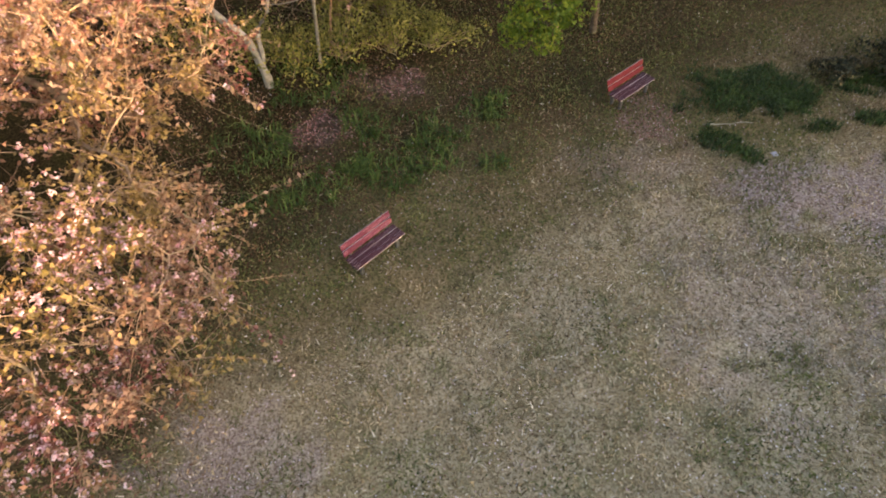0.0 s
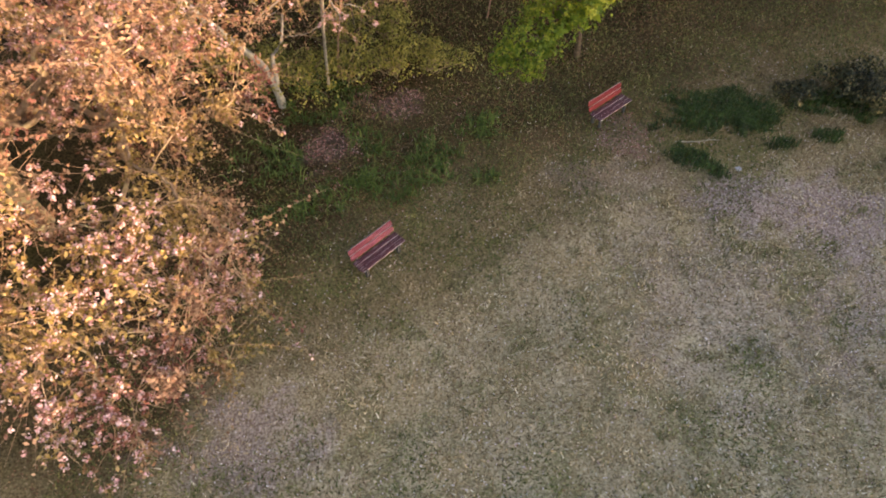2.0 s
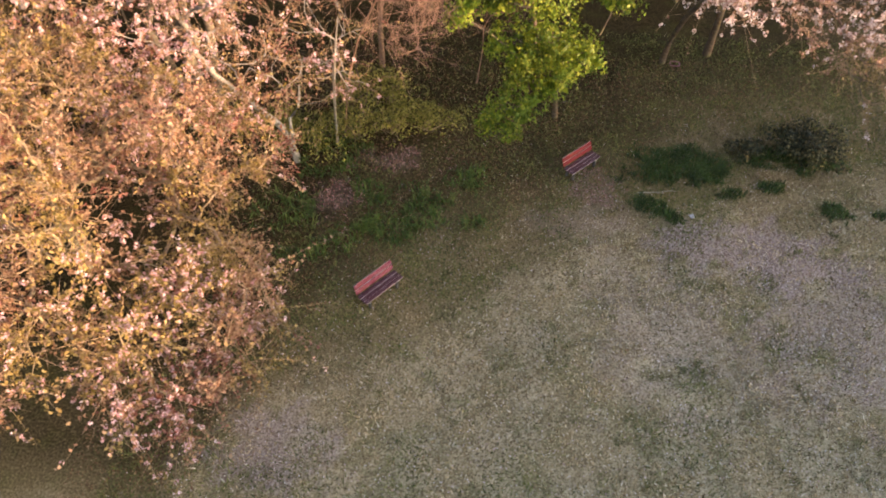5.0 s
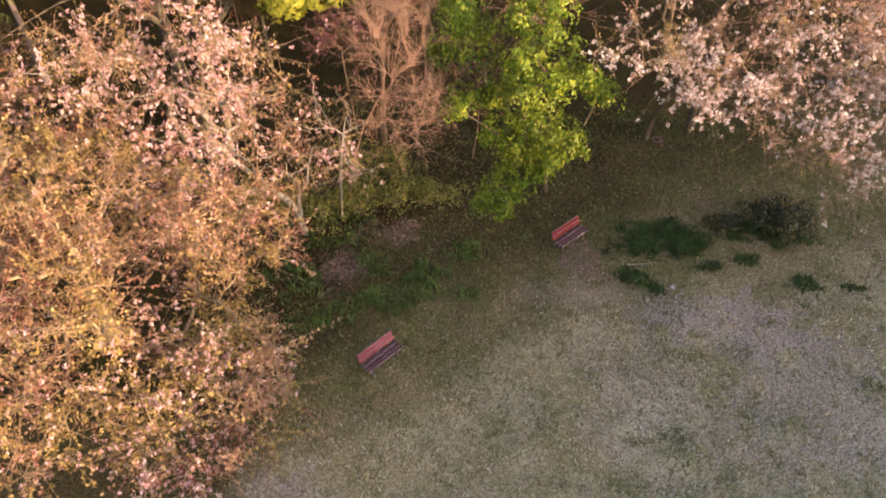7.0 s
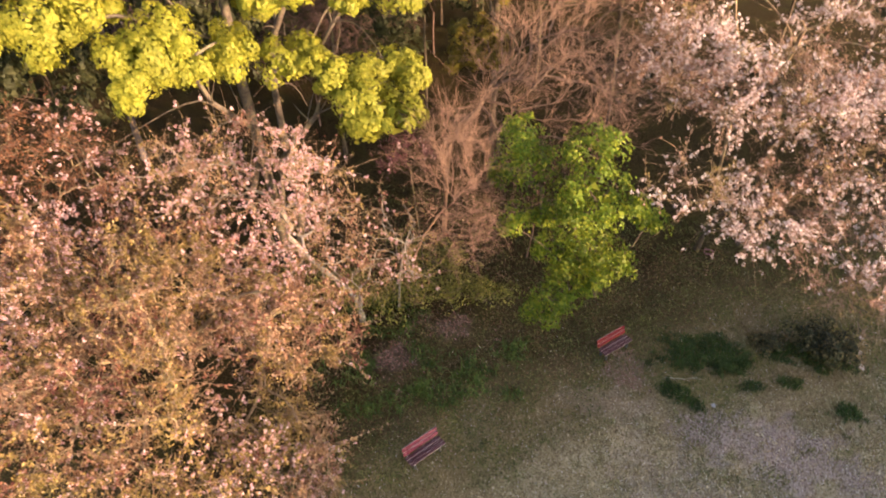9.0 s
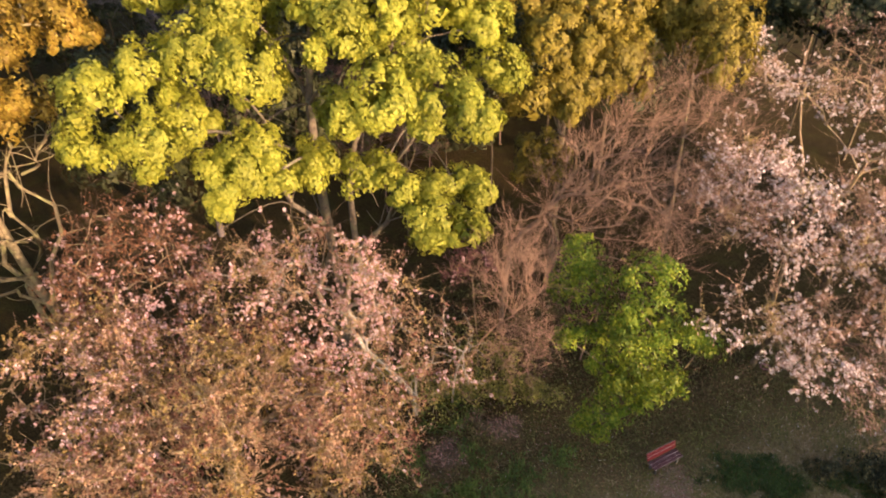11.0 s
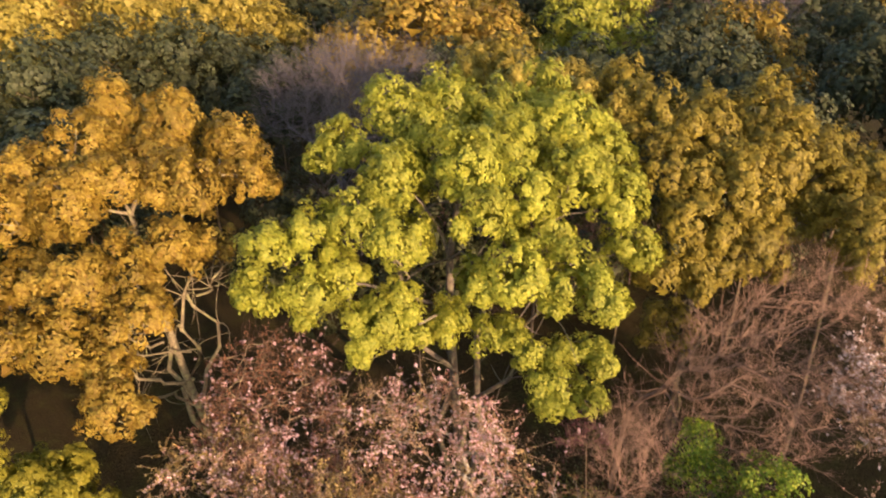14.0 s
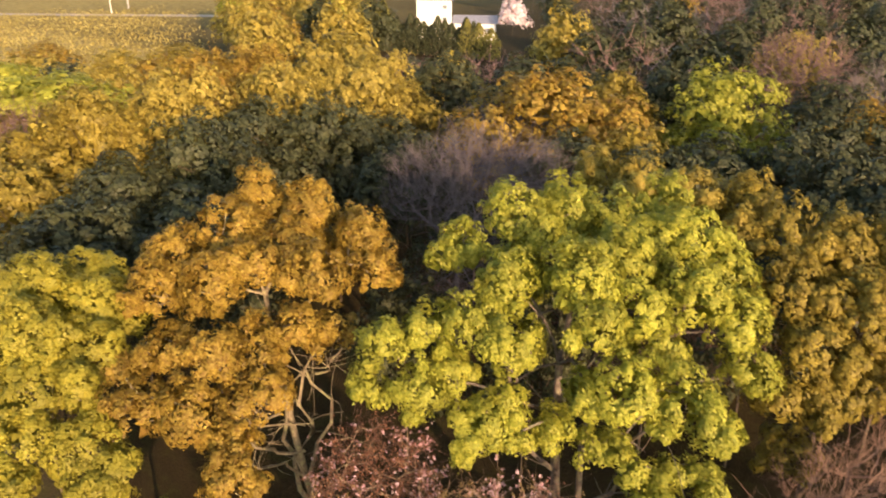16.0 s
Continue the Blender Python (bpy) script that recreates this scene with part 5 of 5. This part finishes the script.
# ---------------------------------------------------------------- the wood beyond
def tree_model(name, label, seed, mat, r, h, far):
    """A tree of the farther wood, standing at the origin; copies share its meshes."""
    rng = np.random.default_rng(seed)
    M = dome_masses(rng, r, h, 12, 2.4) if far else dome_masses(rng, r, h, 17, 1.75, 0.4)
    trunk = [(0, 0, 0), (0.1, 0, h * 0.2), (0.0, 0.15, h * 0.4), (0.1, 0.1, h * 0.55)]
    if far:
        return camphor(name, (0, 0), trunk, M, mat, label, seed, 1.25, 0.9, 9, 0.68, None, 0.3, "trees of the farther wood", sides=3, core=4, twiggy=0, low=-0.15, loose=0.22, spread=0.88, satellites=0)
    return camphor(name, (0, 0), trunk, M, mat, label, seed, 0.7, 0.46, 23, 0.28, None, 0.3, "trees of the farther wood", sides=4, core=10, twiggy=1, low=-0.1, loose=0.22, spread=0.84, satellites=0)


def bare_model(label, seed, mat, r, h, far=False):
    return bare_tree("bare_tree", (0, 0), [(0, 0, 0), (0.1, 0, h * 0.2), (0, 0.1, h * 0.4)], [(0, 0, h - r * 0.75, r, r, r * 0.75, 1.0)], label, seed, 2.6 if far else 1.6, 6 if far else 8, 2.5 if far else 2.0, mat, 0.2, 0.4, "tree", "bare trees of the farther wood", 0.065 if far else 0.032, 0 if far else 2, sides=4, pts=3)


MODELS = {}
LOOKS = {"orange": ("camphor_tree", "camphor tree in orange-brown leaf in the farther wood", CAMPHOR_ORANGE, 6.2), "ochre": ("camphor_tree", "camphor tree in ochre leaf in the farther wood", CAMPHOR_OCHRE, 5.5),
         "lime": ("camphor_tree", "camphor tree in lime-green leaf in the farther wood", CAMPHOR_GREEN, 5.0), "yellow": ("camphor_tree", "camphor tree in yellow leaf in the farther wood", CAMPHOR_YELLOW, 5.7),
         "dark": ("evergreen_tree", "dark green evergreen oak in the farther wood", EVERGREEN, 5.2)}
for i, (k, (nm, lab, mat, r)) in enumerate(LOOKS.items()):
    MODELS[k] = tree_model(nm, lab, 201 + i, mat, r, 17.0, False)
    MODELS["far_" + k] = tree_model(nm, lab, 231 + i, mat, r, 17.0, True)
MODELS["pink"] = bare_model("leafless pinkish-brown tree in the farther wood", 207, TWIG_FAR, 5.6, 17.0)
MODELS["far_pink"] = bare_model("leafless pinkish-brown tree in the farther wood", 217, TWIG_FAR, 5.6, 17.0, True)
MODELS["far_grey"] = bare_model("leafless grey tree in the farther wood", 218, TWIG_GREY, 5.6, 17.0, True)
MODELS["grey"] = bare_model("leafless grey tree in the farther wood", 208, TWIG_GREY, 5.2, 17.0)
PLACED = set()


def plant(kind, x, y, top, turn=0.0, wide=1.0):
    """A tree of the given height; the first call for a kind moves the model itself, later ones copy it."""
    k = top / 17.0
    if math.hypot(x, y) > 86 and "far_" + kind in MODELS:
        kind = "far_" + kind
    ob = MODELS[kind]
    if kind in PLACED:
        ob = copy_thing(ob, pose(x, y, 0, 0, 0, turn))
        ob.scale = (wide, wide, k)
    else:
        PLACED.add(kind)
        ob.matrix_basis = pose(x, y, 0, 0, 0, turn) @ Matrix.Diagonal((wide, wide, k, 1))
    return ob


# trees that are told apart, row by row, with some added ones: kind, x, y, height
WOOD = [
    # dark evergreens, some standing in for crowns in the shadow of nearer trees
    ("ochre", -56, 16, 15.6), ("pink", -61, 17, 15.5), ("ochre", -47, 12, 15.6), ("dark", -42, 16, 15.4), ("dark", -41, 22, 17.2), ("dark", -38, 11, 14.8), ("dark", -36, 7, 14.6), ("dark", -33, 16, 15.2), ("dark", -44, 28, 16.8), ("dark", -41, 33, 16.6), ("dark", -42, 39, 14.4),
]
WOOD_LIT = [
    ("yellow", -50, 26, 19.6), ("orange", -58, 33, 19.8), ("yellow", -48, 34, 19.4), ("yellow", -46, 41, 18.8), ("ochre", -53, 20, 18.4), ("ochre", -59, 22, 17.6), ("lime", -70, 24.5, 17.0, 1.7), ("yellow", -75, 32, 16.6), ("lime", -80, 24, 17.0, 1.4), ("yellow", -68, 14, 16.0), ("ochre", -72, 20, 16.0),
    ("orange", -64, 43, 19.0), ("yellow", -60, 50, 18.6), ("yellow", -54, 52, 18.0), ("ochre", -45, 46, 16.4), ("dark", -50, 58, 16.6), ("ochre", -70, 38, 17.0), ("ochre", -66, 58, 17.0),
]
WOOD_RIGHT = [
    ("orange", -31, 48, 19.4, 1.5), ("ochre", -30, 60, 17.3), ("ochre", -21, 44, 16.4), ("pink", -41, 82, 17.2), ("dark", -28, 67, 16.4), ("lime", -20, 61, 18.2, 1.2), ("dark", -34, 88, 17.0), ("pink", -20, 83, 19.0), ("ochre", -26, 106, 17.0), ("dark", -54, 98, 15.6),
    ("orange", -7, 58, 18.4), ("dark", -8, 51, 17.2), ("dark", -6, 41, 17.0), ("dark", -15, 44, 15.8), ("dark", -10, 47, 16.6), ("dark", -18, 40, 15.4), ("dark", -2, 38, 16.2), ("dark", -24, 41, 15.2), ("dark", -33, 33, 15.0), ("dark", -22, 20.5, 12.6, 0.6), ("dark", -16.5, 24, 13.4, 0.6), ("dark", -8, 33, 14.5, 0.8), ("grey", -29, 36, 15.6), ("grey", -36, 50, 15.0),
    ("pink", -15.5, 39, 8.0, 0.7), ("pink", -12.5, 35, 7.0, 0.6), ("pink", -19, 35, 7.5, 0.65), ("pink", -14, 31, 6.0, 0.5), ("pink", -26, 30, 7.0, 0.6), ("dark", -13, 48, 9.0, 0.7), ("pink", -9.5, 42, 7.5, 0.6),
    # squat dark crowns, added so the bare floor there reads as deep shade
    ("dark", -17, 42, 5.5, 0.7), ("dark", -13, 40.5, 5.0, 0.6), ("dark", -15.5, 47, 6.0, 0.7), ("dark", -18.5, 36.5, 4.5, 0.6), ("dark", -12, 37, 4.5, 0.55), ("dark", -20, 46, 6.0, 0.7),
    # dark ones at x > 0: mostly unseen, added to shade the right side
    ("dark", 12, 60, 18.5), ("dark", 8, 70, 18.0), ("dark", 14, 47, 19.5), ("dark", 9, 41, 18.5), ("dark", 22, 44, 20.0), ("dark", 16, 37, 18.5), ("dark", 24, 35, 19.0), ("dark", 3, 50, 18.0), ("dark", 20, 54, 20.0), ("dark", -14, 72, 16.0), ("dark", -4, 68, 14.5), ("grey", -10, 80, 17.0),
]
for i, (k, x, y, top, *wide) in enumerate(WOOD + WOOD_LIT + WOOD_RIGHT):
    plant(k, x, y, top, 137.5 * i, *wide)
rng_w = np.random.default_rng(77)
taken = [(x, y) for _, x, y, *_ in WOOD + WOOD_LIT + WOOD_RIGHT]
KINDS = ["yellow", "ochre", "orange", "dark", "lime", "pink", "grey"]
for _ in range(2200):
    far = rng_w.uniform(76, 290)
    a = radians(rng_w.uniform(-2, 78))
    x, y = -far * math.sin(a), far * math.cos(a)
    left = math.degrees(a)
    if any((x - p) ** 2 + (y - q) ** 2 < (8.5 + far * 0.02) ** 2 for p, q in taken) or (32.5 < left < 44 and far > 150) or (left > 56 and far > 150):
        continue
    odds = [0.34, 0.26, 0.16, 0.12, 0.08, 0.03, 0.01] if left > 30 else [0.0, 0.05, 0.03, 0.4, 0.0, 0.36, 0.16]
    # far right: mostly dark kinds, their colour standing in for the shade there
    if left < 16:
        odds = [0.0, 0.03, 0.0, 0.7, 0.0, 0.09, 0.18]
    if 31 < left < 45:
        odds = [0.02, 0.05, 0.02, 0.62, 0.0, 0.2, 0.09]
    taken.append((x, y))
    top = rng_w.uniform(14.0, 18.5) * (0.62 if left > 56 else 1.0)
    plant(KINDS[int(rng_w.choice(7, p=odds))], x, y, min(top, 27 - far * 0.14) if 31 < left < 45 else top, rng_w.uniform(0, 360))

# the last trees before the horizon
for i in range(46):
    far = 300 + 190 * ((i * 0.618) % 1.0)
    a = radians(-3 + 37 * ((i * 0.3819 + 0.13) % 1.0))
    plant(("pink", "dark", "grey", "dark", "pink")[i % 5], -far * math.sin(a), far * math.cos(a), 17.0 + 8.0 * ((i * 0.27) % 1.0), 61 * i, 1.3)

# unseen trees added across the lawn, to keep the low sun off it
for i in range(13):
    u = -14 + 4.4 * i
    for back in (0, 6.5):
        s = 45 + back + 1.5 * math.sin(i * 2.1)
        plant("far_dark", s * SUN_FROM.x - (u + back * 0.3) * SUN_FROM.y, s * SUN_FROM.y + (u + back * 0.3) * SUN_FROM.x, 17.0 - 0.9 * min(1.0, max(0.0, (u - 6) / 8)) + 0.7 * math.sin(i * 1.7 + back), 47 * i)

# ---------------------------------------------------------------- house and hedge far off
WALL_WHITE = plain_material("white_render", (0.74, 0.73, 0.7), (0.84, 0.83, 0.8), 0.8)
ROOF_GREY = plain_material("grey_roof", (0.16, 0.17, 0.21), (0.26, 0.27, 0.32), 2.0)
# pane colour lightened to grey-blue, the sky's reflection painted in
GLASS_SKY = plain_material("sky_tinted_window_glass", (0.12, 0.13, 0.15), (0.2, 0.21, 0.24), 1.0, 0.15)
FRAME_GREY = plain_material("window_frame_grey", (0.4, 0.4, 0.4), (0.5, 0.5, 0.5), 4.0)


def box(bm, x0, x1, y0, y1, z0, z1):
    r = bmesh.ops.create_cube(bm, size=1.0)
    bmesh.ops.transform(bm, matrix=Matrix.Translation(((x0 + x1) / 2, (y0 + y1) / 2, (z0 + z1) / 2)) @ Matrix.Diagonal((x1 - x0, y1 - y0, z1 - z0, 1)), verts=r["verts"])


def house(x, y, rz, w, d, h, label):
    th = thing("house", x, y, label, "house", rz=rz)
    bm = bmesh.new()
    box(bm, -w / 2, w / 2, -d / 2, d / 2, 0, h)
    part("wall", bm, WALL_WHITE, th)
    bm = bmesh.new()
    o = 0.6
    v = [bm.verts.new(p) for p in ((-w / 2 - o, -d / 2 - o, h), (w / 2 + o, -d / 2 - o, h), (w / 2 + o, d / 2 + o, h), (-w / 2 - o, d / 2 + o, h), (-w / 2 - o, 0, h + 2.2), (w / 2 + o, 0, h + 2.2))]
    for f in ((0, 1, 5, 4), (2, 3, 4, 5), (0, 4, 3), (1, 2, 5), (3, 2, 1, 0)):
        bm.faces.new([v[k] for k in f])
    part("roof", bm, ROOF_GREY, th)
    for fl in range(int(h / 3.4)):
        for k in range(1 if h > 8 else 3):
            cx = w * (0.3 - 0.28 * k)
            z = h - 2.6 - fl * 3.6
            bm = bmesh.new()
            box(bm, cx - 0.75, cx + 0.75, -d / 2 - 0.06, -d / 2 - 0.003, z, z + 1.3)
            win = part("window", bm, FRAME_GREY, th)
            for sx in (-0.34, 0.34):
                bm = bmesh.new()
                box(bm, cx + sx - 0.3, cx + sx + 0.3, -d / 2 - 0.075, -d / 2 - 0.063, z + 0.1, z + 1.2)
                part("pane", bm, GLASS_SKY, win)
    return th


house(-154.0, 180.0, 39, 11, 9, 12.0, "white rendered three-storey house behind a hedge")
house(-142.0, 186.0, 34, 13, 8, 5.4, "low house with a blue-grey roof beside a taller white one")


def conifer(x, y, h, r, seed, mat, label):
    rng = np.random.default_rng(seed)
    th = thing("hedge_conifer", x, y, label, "conifer", "tall hedge by the house")
    part_np("trunk", tubes(np.array([[[0, 0, 0], [0, 0, h * 0.5], [0, 0, h * 0.9]]]), np.array([[0.2, 0.14, 0.05]]), 6), BARK_CHERRY, th)
    n = 1500
    z = rng.uniform(0.03, 1, n) ** 0.8
    a = rng.uniform(0, 2 * np.pi, n)
    q = r * np.minimum(1.0, (1.05 - z) * 2.2) * rng.uniform(0.75, 1.05, n)
    P = np.stack([np.cos(a) * q, np.sin(a) * q, z * h], 1)
    N = np.stack([np.cos(a), np.sin(a), np.full(n, 0.3)], 1)
    part_np("foliage", leaf_quads(rng, P, N + rng.normal(size=N.shape) * 0.5, 0.6, 0.3, 0.2, np.array([0, 0, 1.0]) * np.ones((n, 1))), mat, th)
    return th


# yellowish conifers; at the hedge's end the sunlight is put into this leaf colour
GOLDEN_LIT = leaf_material("golden_lit_conifer_leaf", [(0.0, (0.1, 0.1, 0.02)), (0.6, (0.17, 0.165, 0.035)), (1.0, (0.26, 0.23, 0.06))], 0.15, 0.6, 0.3)
FIRST = conifer(-147, 147, 9.6, 2.3, 300, EVERGREEN, "clipped dark green conifer in a tall hedge")
for i in range(1, 15):
    shoot_up = copy_thing(FIRST, pose(-147 + i * 2.2, 147 + i * 0.28, 0, 0, 0, 50 * i))
    shoot_up.scale = (1.15, 1.15, 0.84 + 0.09 * ((i * 7) % 4))
GOLD = conifer(-117.5, 150.0, 10.4, 2.5, 301, GOLDEN_LIT, "yellow-green upright conifer at the end of the hedge")
for x, y, k in ((-114.2, 150.6, 0.92), (-111.6, 152.4, 0.8), (-160, 157, 1.5), (-163.5, 155, 1.35), (-156.5, 159, 1.25), (-167, 154, 1.45)):
    copy_thing(GOLD, pose(x, y, 0, 0, 0, 40 * x)).scale = (1.1, 1.1, k)

MODELS["far_blossom"] = tree_model("cherry_tree", "far cherry tree in full pale blossom by the house", 260, PALE_BLOSSOM, 5.6, 10.0, True)
plant("far_blossom", -141, 206, 17.0, 0)
ROAD_PALE = plain_material("pale_road", (0.33, 0.27, 0.2), (0.43, 0.36, 0.28), 0.5)
a0, a1 = Vector((-385, 85, 0.05)), Vector((-262, 184, 0.05))
side = (a1 - a0).cross(Vector((0, 0, 1))).normalized() * 4.6
tagged(new("road", fast_mesh("road", [a0 - side, a0 + side, a1 + side, a1 - side], [(0, 1, 2, 3)], ROAD_PALE)), "pale narrow road across the ochre field", "road", kind="structure")
POST_WHITE = plain_material("pale_post", (0.6, 0.58, 0.55), (0.72, 0.7, 0.67), 2.0)
for x, y, h in ((-309.6, 152.2, 10.0), (-330.8, 171.3, 10.0)):
    th = thing("utility_pole", x, y, "pale utility pole beside the far road", "pole", "poles by the road")
    part_np("shaft", tubes(np.array([[[0, 0, 0], [0, 0, h * 0.5], [0, 0, h]]]), np.array([[0.2, 0.17, 0.14]]), 8), POST_WHITE, th)
    bm = bmesh.new()
    box(bm, -1.0, 1.0, -0.06, 0.06, h - 0.9, h - 0.75)
    part("crossarm", bm, POST_WHITE, th)
